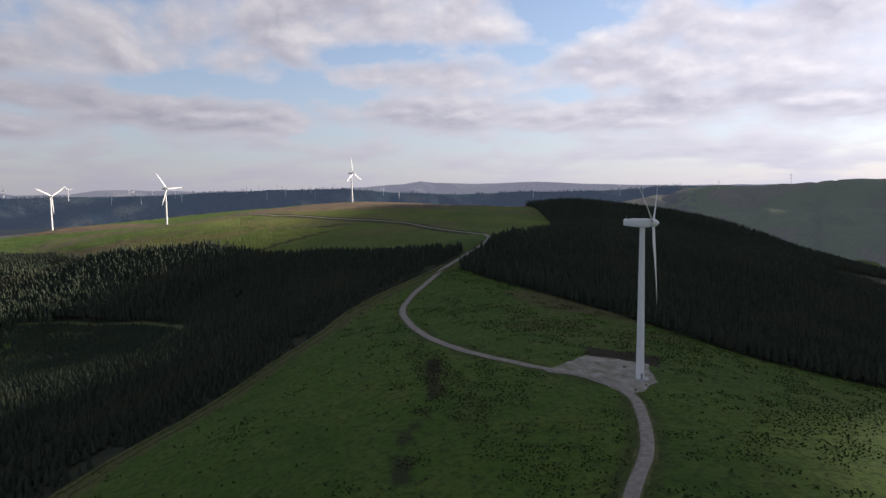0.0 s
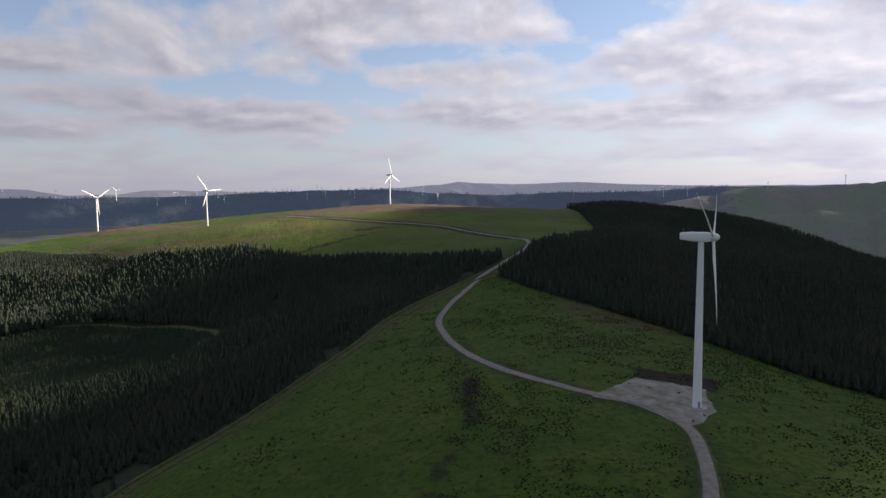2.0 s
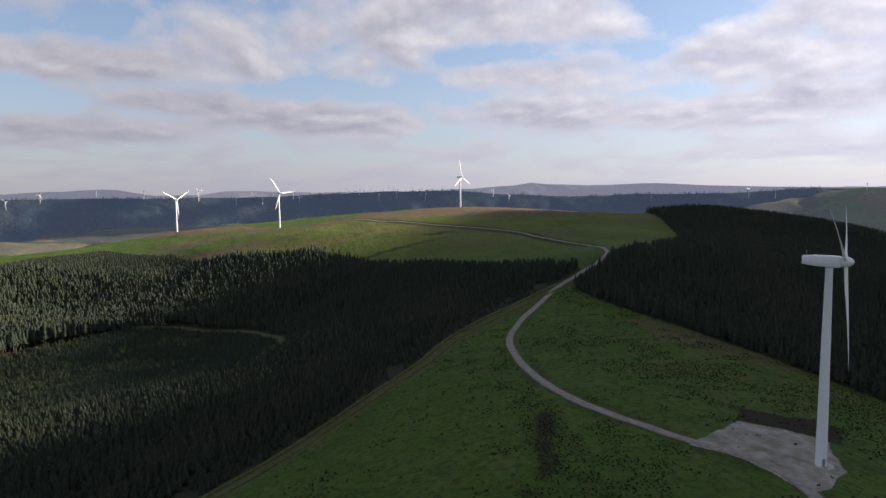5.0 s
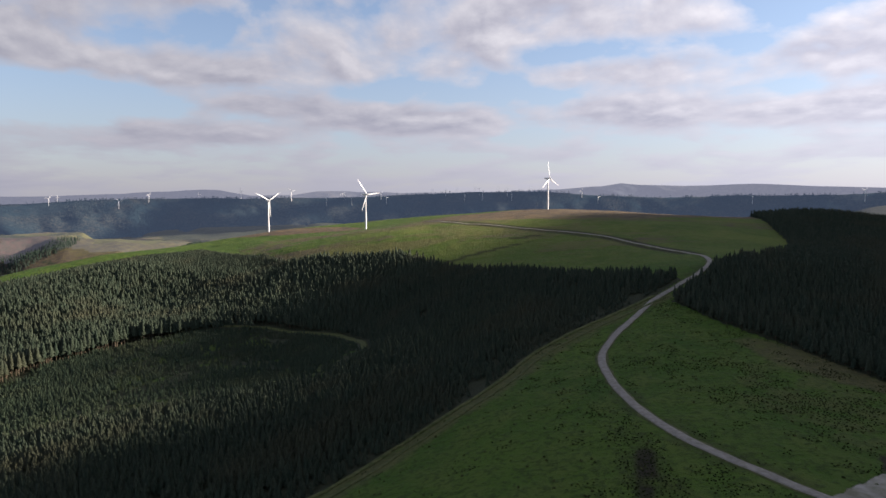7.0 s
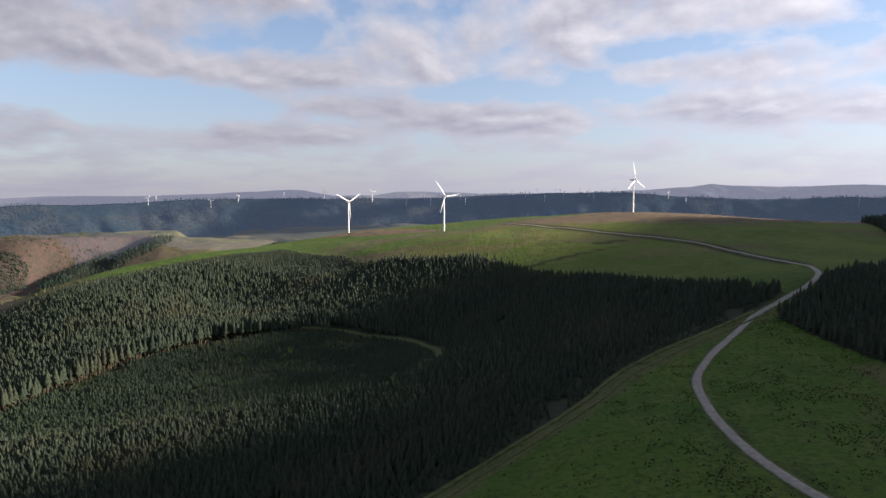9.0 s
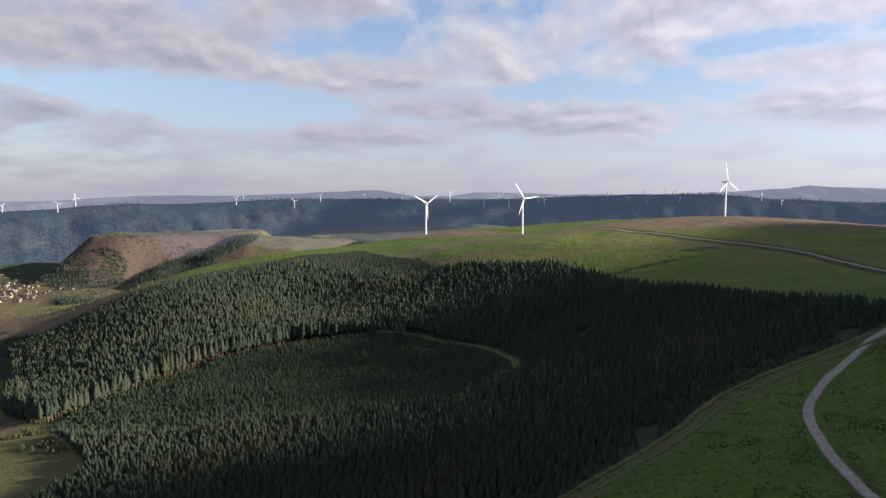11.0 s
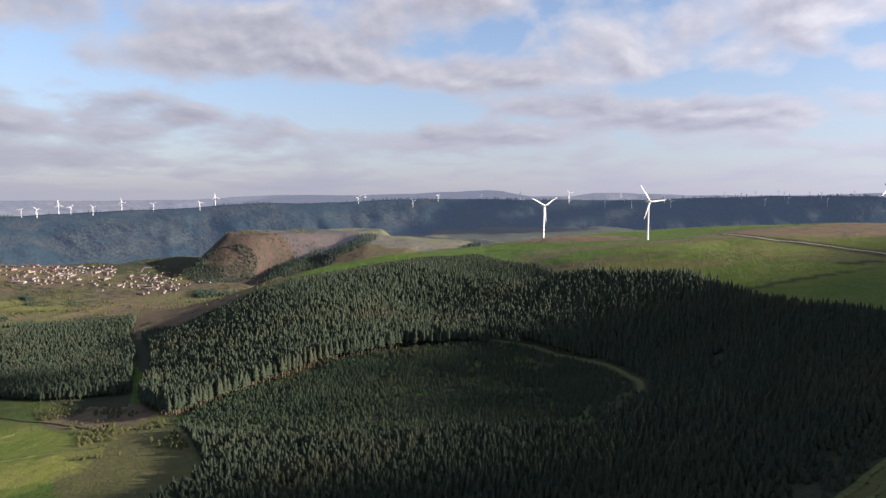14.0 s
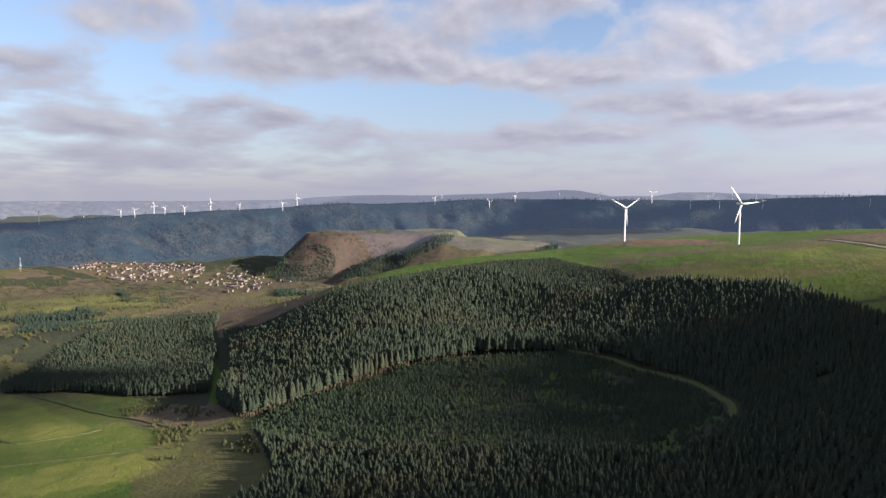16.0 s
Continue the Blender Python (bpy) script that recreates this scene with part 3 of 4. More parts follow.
ribbon("verge", ROAD, 6.4, 0.14, VERGE, "worn grassy verge along the gravel road", "verge", ragged=0.5)
ribbon("road", ROAD, 4.3, 0.34, GRAVEL, "pale grey winding gravel access road", "road", ragged=0.12)
ribbon("forest_track", FOREST_TRACK, 6.0, 0.3, VERGE, "overgrown pale forestry track round the clearing", "track", ragged=0.6)
ribbon("bank", HEDGE, 3.0, 0.9, VERGE, "rough grassy boundary bank beside the forest", "bank", ragged=0.8)
ribbon("bank", HEDGE, 2.2, 0.5, VERGE, "low rough grassy boundary bank beside the forest", "bank", ragged=0.8, shift=8.0)


def build_pad():
    """The gravel hard standing round the turbine's foot, ragged where the grass creeps in."""
    outline = [(-38, 13), (-33, 18), (-10, 37), (15, 23), (9, 8), (6, -4), (1, -9), (-6, -17), (-15, -21), (-20, -8), (-26, 4)]
    xs, ys = np.meshgrid(np.arange(-40, 20, 0.75), np.arange(-24, 42, 0.75), indexing="ij")
    x, y = xs.ravel() + 1.2 * (value_noise(xs, ys, 5, 3).ravel() - 0.5), ys.ravel() + 1.2 * (value_noise(xs, ys, 5, 4).ravel() - 0.5)
    z = height(x, y)
    nx, ny = xs.shape
    i, j = (v.ravel() for v in np.meshgrid(np.arange(nx - 1), np.arange(ny - 1), indexing="ij"))
    cx, cy = xs[:-1, :-1].ravel() + 0.38, ys[:-1, :-1].ravel() + 0.38
    ok = inside(outline, cx, cy)
    i, j = i[ok], j[ok]
    top = np.stack([i * ny + j, (i + 1) * ny + j, (i + 1) * ny + j + 1, i * ny + j + 1], 1)
    me = mesh_from("gravel_pad", np.stack([x, y, z + 0.22], 1), top, PAD_GRAVEL)
    return tagged(new("pavement", me), "grey gravel hard standing beside the turbine", "gravel pad", kind="structure")


build_pad()
for line in FIELD_BANKS:
    ribbon("bank", line, 3.4, 1.1, VERGE, "low grassy bank between the valley fields", "bank", ragged=0.9)

# ---- the distance: dark wooded ridges and the pale mountains behind them ----
RIDGE_BEARINGS = [-90, -75, -65, -56, -50, -45, -40, -35, -30, -26.8, -19.8, -13.9, -7.1, -0.3, 3.7, 10, 16.4, 23.7, 28, 33, 50]
RIDGE_TOPS = [-40, -38, 2, 30, 57, 57, 72, 86, 88, 82, 86, 96, 115, 115, 96, 82, 91, 94, 110, 108, 100]
PEAK_BEARINGS = [-90, -62, -55, -48, -42, -36.5, -33, -29.8, -28.5, -26, -22.5, -20.5, -18, -13, -4, 0.8, 4.7, 6.3, 7.8, 11.4, 16.8, 21.3, 28, 50]
PEAK_TOPS = [50, 52, 60, 100, 98, 114, 130, 144, 138, 102, 104, 132, 130, 118, 122, 140, 160, 180, 168, 158, 166, 146, 130, 120]


def ridge_top(bearing):
    b = np.asarray(bearing, float)
    return np.interp(b, RIDGE_BEARINGS, RIDGE_TOPS) + 5 * (value_noise(b * 10, b * 0, 22, 5) - 0.5) + 2.5 * (value_noise(b * 10, b * 0, 6, 6) - 0.5)


def haze_material(name, low, high, scale, haze, amount):
    """Far land in woods, clearings and moor, with blue haze painted on as emission."""
    m, t, b = material(name, 1.0, 0.0)
    at = place_of(t)
    n, fine = noise_node(t, at, scale, 6, 0.6), noise_node(t, at, scale * 9, 4, 0.6)
    blocks = t.nodes.new("ShaderNodeTexVoronoi")
    blocks.inputs["Scale"].default_value = scale * 1.3
    link(t, at, blocks.inputs["Vector"])
    c = mix_colour(t, ramp(t, n, [(0.45, 0.0), (0.56, 1.0)]), low, high)
    c = mix_colour(t, math_node(t, "MULTIPLY", ramp(t, blocks.outputs["Color"], [(0.55, 0.0), (0.6, 1.0)]), 0.3), c, tuple(v * 1.3 for v in high))
    c = mix_colour(t, ramp(t, fine, [(0.4, 0.0), (0.7, 0.75)]), c, low)
    c = mix_colour(t, ramp(t, noise_node(t, at, scale * 16, 4, 0.7), [(0.42, 0.0), (0.56, 0.85)]), c, tuple(v * 0.6 for v in low))
    link(t, c, b.inputs["Base Color"])
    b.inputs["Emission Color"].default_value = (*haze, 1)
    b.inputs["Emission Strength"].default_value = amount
    return m


def slope_place(b, u, r, tops, foot, deep):
    """A place on a far range at a bearing, from its foot (0) to its crest (1): spurs and side valleys run down it."""
    b = np.asarray(b, float)
    spur = 200 * (fbm(b * 10, b * 0 + 3, 34, 3, 31) - 0.5) + 110 * (fbm(b * 10 + 60 * u, b * 0 + 40 * u, 16, 3, 32) - 0.5)
    rr = r - deep * (1 - u) + spur * 4 * u * (1 - u)
    z = foot + (tops(b) - foot) * (0.55 * u + 0.45 * np.sin(u * math.pi / 2)) + 24 * (fbm(b * 10, b * 0 + 90 * u, 14, 3, 33) - 0.5) * 4 * u * (1 - u)
    a = np.radians(b)
    return np.stack([HOME[0] + rr * np.sin(a), HOME[1] + rr * np.cos(a), z], -1)


def backdrop(name, r, tops, foot, deep, mat, label):
    b = np.arange(-88, 54, 0.16)
    rows = [slope_place(b, u, r, tops, foot, deep) for u in np.linspace(0, 1, 22)]
    rows.append(slope_place(b, 1.0, r + 60, lambda v: 0 * v + foot, foot, deep))
    n = len(b)
    i, j = np.meshgrid(np.arange(len(rows) - 1), np.arange(n - 1), indexing="ij")
    faces = np.stack([i * n + j, i * n + j + 1, (i + 1) * n + j + 1, (i + 1) * n + j], -1).reshape(-1, 4)
    me = mesh_from(name, np.concatenate(rows), faces[:, ::-1], mat)
    me.polygons.foreach_set("use_smooth", np.ones(len(me.polygons), bool))
    return tagged(new("backdrop", me), label, "hills", kind="structure")


# a faint blue glow on ridge and mountains stands in for distance haze
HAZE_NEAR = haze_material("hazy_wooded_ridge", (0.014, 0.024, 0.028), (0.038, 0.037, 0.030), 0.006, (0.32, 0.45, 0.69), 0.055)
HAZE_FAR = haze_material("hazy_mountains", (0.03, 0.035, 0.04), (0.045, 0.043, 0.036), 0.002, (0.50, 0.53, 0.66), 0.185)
WOODED = (3450, ridge_top, -200, 560)
backdrop("backdrop", *WOODED, HAZE_NEAR, "dark wooded ridges with blue haze painted on")
backdrop("backdrop", 4700, lambda b: np.interp(b, PEAK_BEARINGS, PEAK_TOPS) + 4 * (value_noise(b * 10, b * 0, 12, 8) - 0.5), -60, 300, HAZE_FAR, "far horizon mountains with pale blue haze painted on")


def build_shade_cloud_deck():
    """A broken deck of low cloud added on the sun's side, out of view, to shade the ground; its bodies swell and thin
    by one noise.
    """
    xs, ys = np.meshgrid(np.arange(1300, 9300, 75.0), np.arange(-4200, 7600, 75.0), indexing="ij")
    x, y = xs.ravel(), ys.ravel()
    # seed, offset and threshold are picked for where the deck's shade falls
    amount = fbm(x + 1186, y + 397, 900, 3, 14001) - 0.549
    top = 1800 + 90 * np.sqrt(np.maximum(amount, 0) / 0.2) * (0.7 + 0.6 * value_noise(x, y, 160, 3))
    low = 1800 - 45 * np.sqrt(np.maximum(amount, 0) / 0.2)
    nx, ny = xs.shape
    i, j = (v.ravel() for v in np.meshgrid(np.arange(nx - 1), np.arange(ny - 1), indexing="ij"))
    a = np.stack([i * ny + j, (i + 1) * ny + j, (i + 1) * ny + j + 1, i * ny + j + 1], 1)
    a = a[amount[a].max(1) > 0]
    verts = np.concatenate([np.stack([x, y, top], 1), np.stack([x, y, low], 1)])
    me = mesh_from("shade_cloud_deck", verts, np.concatenate([a, a[:, ::-1] + len(x)]), CLOUD)
    return tagged(new("shade_cloud_deck", me), "broken white cloud deck added out of view to shade the ground", "clouds", kind="stuff")


CLOUD = plain("cloud_white", (0.85, 0.85, 0.86), (0.78, 0.78, 0.80), 0.004, 1.0, 0.0)
build_shade_cloud_deck()

# ---- parts and things ----
def part(name, bm, mat, parent=None, label="", flat=False):
    me = bpy.data.meshes.new(name)
    bm.to_mesh(me)
    bm.free()
    me.materials.append(mat)
    if not flat:
        me.polygons.foreach_set("use_smooth", np.ones(len(me.polygons), bool))
    ob = new(name, me)
    ob.parent = parent
    if label:
        tagged(ob, label)
    return ob


def lathe(profile, segments=24, m=Matrix()):
    """A body turned round z from (radius, height) pairs, closed at both ends."""
    bm = bmesh.new()
    rings = [[bm.verts.new(m @ Vector((r * math.cos(a), r * math.sin(a), z))) for a in (2 * math.pi * k / segments for k in range(segments))] for r, z in profile]
    for a, b in zip(rings, rings[1:]):
        for k in range(segments):
            bm.faces.new((a[k], a[(k + 1) % segments], b[(k + 1) % segments], b[k]))
    bm.faces.new(rings[0][::-1])
    bm.faces.new(rings[-1])
    return bm


def box(size, place, bevel=0.0, segments=2, m=Matrix()):
    bm = bmesh.new()
    bmesh.ops.create_cube(bm, size=1, matrix=m @ Matrix.Translation(place) @ Matrix.Diagonal((*size, 1)))
    if bevel:
        bmesh.ops.bevel(bm, geom=bm.edges[:], offset=bevel, segments=segments, affect="EDGES")
    return bm


def sweep_blade(length, m, rings=16, slender=0.72):
    """A blade along z: a round root that turns into a broad, twisted, tapering aerofoil, bent a little backwards."""
    bm = bmesh.new()
    loops = []
    for k in range(rings + 1):
        u = k / rings
        chord = 1.7 + 1.3 * math.sin(min(u / 0.22, 1) * math.pi / 2) if u < 0.22 else 3.0 * (1 - (u - 0.22) / 0.78) ** 0.85 + 0.28
        thick = max(0.07 * chord, 1.7 * (1 - u / 0.22) ** 1.5 + 0.24 * chord * min(u / 0.22, 1)) if u < 0.22 else chord * (0.24 - 0.14 * u)
        chord, thick = chord * slender, thick * slender
        twist = radians(16 * (1 - u) ** 2)
        loop = []
        for j in range(12):
            a = 2 * math.pi * j / 12
            px = chord * (0.5 * math.cos(a) - 0.18 * min(u / 0.22, 1))
            py = thick * 0.5 * math.sin(a) * (1 + 0.45 * math.cos(a) * min(u / 0.22, 1))
            loop.append(bm.verts.new(m @ Vector((px * math.cos(twist) - py * math.sin(twist), px * math.sin(twist) + py * math.cos(twist) - 0.9 * u * u, u * length))))
        loops.append(loop)
    for a, b in zip(loops, loops[1:]):
        for j in range(12):
            bm.faces.new((a[j], a[(j + 1) % 12], b[(j + 1) % 12], b[j]))
    bm.faces.new(loops[0][::-1])
    bm.faces.new(loops[-1])
    return bm


def make_turbine(tower, blade, phase, label, detailed=True, facing=124.0):
    """A turbine whose tower stands on z = 0, with the rotor towards the bearing given."""
    base = tagged(new("wind_turbine"), label, "wind turbine", "wind turbines of the farm")
    seg = 32 if detailed else 10
    part("tower", lathe([(1.72, -0.8), (1.70, 0.0), (1.64, tower * 0.12), (1.50, tower * 0.36), (1.32, tower * 0.66), (1.06, tower - 0.2), (1.10, tower)], seg), WHITE, base, "tapered white steel tower")
    turn = Matrix.Rotation(radians(-facing), 4, "Z")
    if detailed:
        part("foundation", lathe([(3.9, -1.2), (3.8, 0.22), (2.9, 0.34)], 32), CONCRETE, base, "round concrete foundation")
        for frac in (0.36, 0.66):
            r = 1.50 if frac < 0.5 else 1.32
            part("flange", lathe([(r + 0.01, tower * frac - 0.16), (r + 0.09, tower * frac - 0.12), (r + 0.09, tower * frac + 0.12), (r - 0.02, tower * frac + 0.16)], 32), WHITE, base, "bolted tower joint")
        door = part("door", box((0.95, 0.14, 2.2), (0, -1.68, 1.75), 0.05), DOOR_GREY, base, "grey steel tower door", True)
        part("handle", box((0.06, 0.1, 0.22), (0.34, -1.80, 1.7), 0.02), GREY_STEEL, door, "steel handle", True)
        part("step", box((1.5, 1.4, 0.6), (0, -2.45, 0.3), 0.05), GREY_STEEL, base, "steel entrance steps", True)
    # the nacelle: a long rounded box, deeper at the front, lifted at the back
    bm = bmesh.new()
    loops = []
    for y, half, low, high in ((-7.6, 1.25, 1.05, 3.25), (-7.3, 1.5, 0.75, 3.5), (-3.5, 1.65, 0.25, 3.7), (0.5, 1.7, 0.02, 3.75), (2.6, 1.65, 0.02, 3.65), (3.5, 1.35, 0.4, 3.3)):
        mid, tall, loop = (low + high) / 2, (high - low) / 2, []
        for k in range(16):
            a = 2 * math.pi * k / 16
            c, s = math.cos(a), math.sin(a)
            loop.append(bm.verts.new(turn @ Vector((half * math.copysign(abs(c) ** 0.22, c), y, tower + mid + tall * math.copysign(abs(s) ** 0.22, s)))))
        loops.append(loop)
    for a, b in zip(loops, loops[1:]):
        for k in range(16):
            bm.faces.new((a[k], a[(k + 1) % 16], b[(k + 1) % 16], b[k]))
    bm.faces.new(loops[0][::-1])
    bm.faces.new(loops[-1])
    bmesh.ops.recalc_face_normals(bm, faces=bm.faces[:])
    nacelle = part("nacelle", bm, WHITE, base, "long white nacelle housing")
    if detailed:
        part("mast", lathe([(0.05, 0), (0.05, 1.3)], 8, turn @ Matrix.Translation((0.5, -6.4, tower + 3.5))), GREY_STEEL, nacelle, "thin weather mast")
        part("sensor", lathe([(0.16, 0), (0.22, 0.12), (0.1, 0.24)], 10, turn @ Matrix.Translation((0.5, -6.4, tower + 4.8))), GREY_STEEL, nacelle, "small wind sensor")
        part("hatch", box((1.2, 1.6, 0.2), (0, -3.6, tower + 3.72), 0.06, m=turn), WHITE, nacelle, "roof hatch", True)
    tilt = turn @ Matrix.Translation((0, 4.3, tower + 1.9)) @ Matrix.Rotation(radians(5), 4, "X")
    hub = part("hub", lathe([(1.3, -1.1), (1.62, -0.9), (1.66, 0.5), (1.35, 1.4), (0.75, 2.1), (0.12, 2.4)], 24 if detailed else 10, tilt @ Matrix.Rotation(radians(-90), 4, "X")), WHITE, base, "rounded white hub spinner")
    for k in range(3):
        turned = tilt @ Matrix.Rotation(radians(phase + 120 * k), 4, "Y") @ Matrix.Translation((0, 0, 0.9)) @ Matrix.Rotation(radians(10), 4, "Z")
        part("blade", sweep_blade(blade, turned, 18 if detailed else 8), WHITE, base, "long tapering white blade")
    return base


def stand(ob, x, y, turn=0.0, sink=0.0, scale=1.0):
    ob.matrix_basis = pose(x, y, float(height(x, y)[0]) - sink, 0, 0, turn) @ Matrix.Diagonal((scale, scale, scale, 1))
    return ob


stand(make_turbine(65.0, 33.5, 180.0, "tall white wind turbine standing beside the gravel road"), 0, 0)
stand(make_turbine(62.5, 33.5, 62.0, "white wind turbine on the brown crest of the hill", False), -688.2, 1054.5)
stand(make_turbine(64.0, 34.5, 35.0, "white wind turbine on the green hillside crest", False), -461.5, 988.9)
stand(make_turbine(62.0, 33.5, 5.0, "white wind turbine behind the top of the green hill", False), -120.7, 1090.6, sink=3)


# ---- forests ----
def spruce_template(tiers, points, trunk, bare=0.2):
    """Places, faces and the height share of one spruce of unit height and unit crown radius."""
    verts, faces = [], []
    for k in range(tiers):
        u = k / tiers
        low = (bare if trunk else 0.10) + (0.92 - bare if trunk else 0.82) * u
        top = min(1.0, low + 0.30 - 0.10 * u) if k < tiers - 1 else 1.0
        r = (1 - u) ** 0.8 * (1.0 if k else 0.86) + 0.06
        n = len(verts)
        verts.append((0, 0, top))
        for j in range(points):
            a = 2 * math.pi * (j + 0.5 * (k % 2)) / points + k
            rr = r * (1.12 if j % 2 else 0.70)
            verts.append((rr * math.cos(a), rr * math.sin(a), low + (0.035 if j % 2 == 0 else -0.02)))
        faces += [(n, n + 1 + j, n + 1 + (j + 1) % points) for j in range(points)]
    if trunk:
        n = len(verts)
        for z, r in ((-0.06, 0.10), (0.45, 0.06)):
            verts += [(r * math.cos(a), r * math.sin(a), z) for a in (0, 2.1, 4.2)]
        for j in range(3):
            faces += [(n + j, n + (j + 1) % 3, n + 3 + (j + 1) % 3), (n + j, n + 3 + (j + 1) % 3, n + 3 + j)]
    return np.array(verts), np.array(faces)


def scatter(poly, gap, seed, skip=None):
    """Jittered planting places inside an outline."""
    rng = np.random.default_rng(seed)
    p = np.array(poly)
    xs, ys = np.arange(p[:, 0].min(), p[:, 0].max(), gap), np.arange(p[:, 1].min(), p[:, 1].max(), gap)
    x, y = (v.ravel() for v in np.meshgrid(xs, ys))
    c, s, mx, my = math.cos(0.5), math.sin(0.5), x.mean(), y.mean()
    x, y = mx + ((x - mx) * c - (y - my) * s) * 1.35, my + ((x - mx) * s + (y - my) * c) * 1.35
    k = 1 / 1.35
    x, y = mx + (x - mx) * k, my + (y - my) * k
    x, y = x + rng.uniform(-0.42, 0.42, len(x)) * gap, y + rng.uniform(-0.42, 0.42, len(x)) * gap
    keep = inside(poly, x, y)
    if skip is not None:
        keep &= ~skip(x, y)
    return x[keep], y[keep], rng


def forest(name, x, y, tall, rng, mat, label, tiers, points, trunk=False, slim=0.17, category="forest", bare=0.2, level=None):
    """A whole stand of conifers as one mesh."""
    v, f = spruce_template(tiers, points, trunk, bare)
    n, m = len(x), len(v)
    h = tall * rng.uniform(0.72, 1.18, n)
    r = (0.8 + h * (slim - 0.05)) * rng.uniform(0.8, 1.25, n)
    a = rng.uniform(0, 2 * math.pi, n)
    lean = rng.normal(0, 0.02, (n, 2))
    wob = 1 + rng.uniform(-0.22, 0.22, (n, m))
    px, py = v[None, :, 0] * r[:, None] * wob, v[None, :, 1] * r[:, None] * wob
    pz = v[None, :, 2] * h[:, None] + rng.uniform(-0.018, 0.018, (n, m)) * h[:, None] * (v[None, :, 2] < 0.98)
    c, s = np.cos(a)[:, None], np.sin(a)[:, None]
    z = height(x, y) if level is None else level
    out = np.stack([x[:, None] + px * c - py * s + lean[:, :1] * pz, y[:, None] + px * s + py * c + lean[:, 1:] * pz, z[:, None] - 0.3 + pz], -1).reshape(-1, 3)
    faces = (f[None] + (np.arange(n) * m)[:, None, None]).reshape(-1, 3)
    tint = np.repeat(np.clip(rng.normal(0.45, 0.25, n), 0, 1), m)
    me = mesh_from(name, out, faces, mat, (("tint", "FLOAT", tint),))
    if trunk:
        me.materials.append(BARK)
        slot = np.zeros((n, len(f)), np.int32)
        slot[:, -6:] = 1
        me.polygons.foreach_set("material_index", slot.ravel())
    return tagged(new(name, me), label, category, kind="stuff")


def in_clearing(x, y):
    near_track = from_line(FOREST_TRACK, x, y) < 6
    return inside(CLEARING, x, y) | near_track | (from_line(ROAD, x, y) < 8) | (from_line([(-845, 240), (-840, 290), (-1000, 385), (-1220, 500)], x, y) < 9)



def spruce_tree(variant):
    """One spruce as a thing of its own: trunk and a crown of drooping whorls."""
    rng = np.random.default_rng(100 + variant)
    root = tagged(new("spruce_tree"), ("slender dark green spruce at the plantation edge", "bushy dark green spruce at the plantation edge", "short olive spruce at the plantation edge")[variant], "tree", "trees along the plantation edge")
    tall = (10.5, 9.0, 7.0)[variant]
    part("trunk", lathe([(0.20, -0.5), (0.15, tall * 0.3), (0.07, tall * 0.75), (0.02, tall * 0.97)], 6), BARK, root, "thin brown trunk")
    v, f = spruce_template(10, 10, False)
    rad = tall * (0.17, 0.21, 0.24)[variant]
    wob = 1 + rng.uniform(-0.25, 0.25, len(v))
    out = np.stack([v[:, 0] * rad * wob, v[:, 1] * rad * wob, v[:, 2] * tall + rng.uniform(-0.2, 0.2, len(v))], 1)
    me = mesh_from("crown", out, f, SPRUCE, (("tint", "FLOAT", np.full(len(v), (0.35, 0.5, 0.8)[variant])),))
    new("crown", me).parent = root
    return root


x, y, rng = scatter(BOWL_WOOD, 3.2, 1, in_clearing)
# height of the trees: ragged and low along the bank, lower plantation under the near flank, tall on the spur and at the bowl's head
bank = from_line(HEDGE, x, y)
old = np.maximum(smooth(430, 480, y - 0.25 * (x + 400)) * smooth(-190, -300, x), smooth(-590, -650, x - 0.45 * (y - 230)))
upper = smooth(650, 740, y + 0.25 * (x + 600)) * smooth(-460, -560, x)
tall = 9.0 + 7.5 * old * (1 - upper) - 2.5 * upper + 3.0 * (fbm(x, y, 60, 3, 13) - 0.5)
tall = tall * (0.38 + 0.62 * smooth(2, 45, bank)) * (0.5 + 0.5 * smooth(10, 90, from_line(SPUR_EDGE, x, y)))
rim = from_line([(-860, 292), (-790, 255), (-691, 227), (-656, 318), (-633, 379), (-571, 448)], x, y)
tall = tall + 6.0 * smooth(30, 10, rim) * old
old = old * (1 - upper)
gaps = fbm(x, y, 26, 3, 19)
keep = (rng.uniform(0, 1, len(x)) < 0.96 - 0.3 * smooth(20, 5, bank)) & (bank > 2.5) & ~((gaps > 0.75) & (tall < 12)) & (rng.uniform(0, 1, len(x)) > 0.28 * old)
x, y, tall, bank, old = x[keep], y[keep], tall[keep], bank[keep], old[keep]
# the nearest row along the bank are trees of their own
edge = (bank < 13) & (y > 20) & (y < 190)
kinds = [spruce_tree(k) for k in range(3)]
spots = list(zip(x[edge], y[edge], height(x[edge], y[edge])))[:240]
for n, (px, py, pz) in enumerate(spots):
    place = pose(px, py, pz, 0, 0, rng.uniform(0, 360)) @ Matrix.Scale(rng.uniform(0.4, 0.85), 4)
    if n < 3:
        kinds[n].matrix_basis = place
    else:
        ob = copy_thing(kinds[n % 3], place)
        ob.scale = place.to_scale()
x, y, tall, old = x[~edge], y[~edge], tall[~edge], old[~edge] > 0.6
near = (np.hypot(x + 140, y + 110) < 520) & ~old
forest("spruce_forest", x[old], y[old], tall[old], rng, SPRUCE, "tall old spruce forest with bare lower trunks", 6, 7, True, 0.18, bare=0.32)
far = ~near & ~old
forest("spruce_forest", x[near], y[near], tall[near], rng, SPRUCE, "dense dark spruce plantation on the near slope", 8, 8, True)
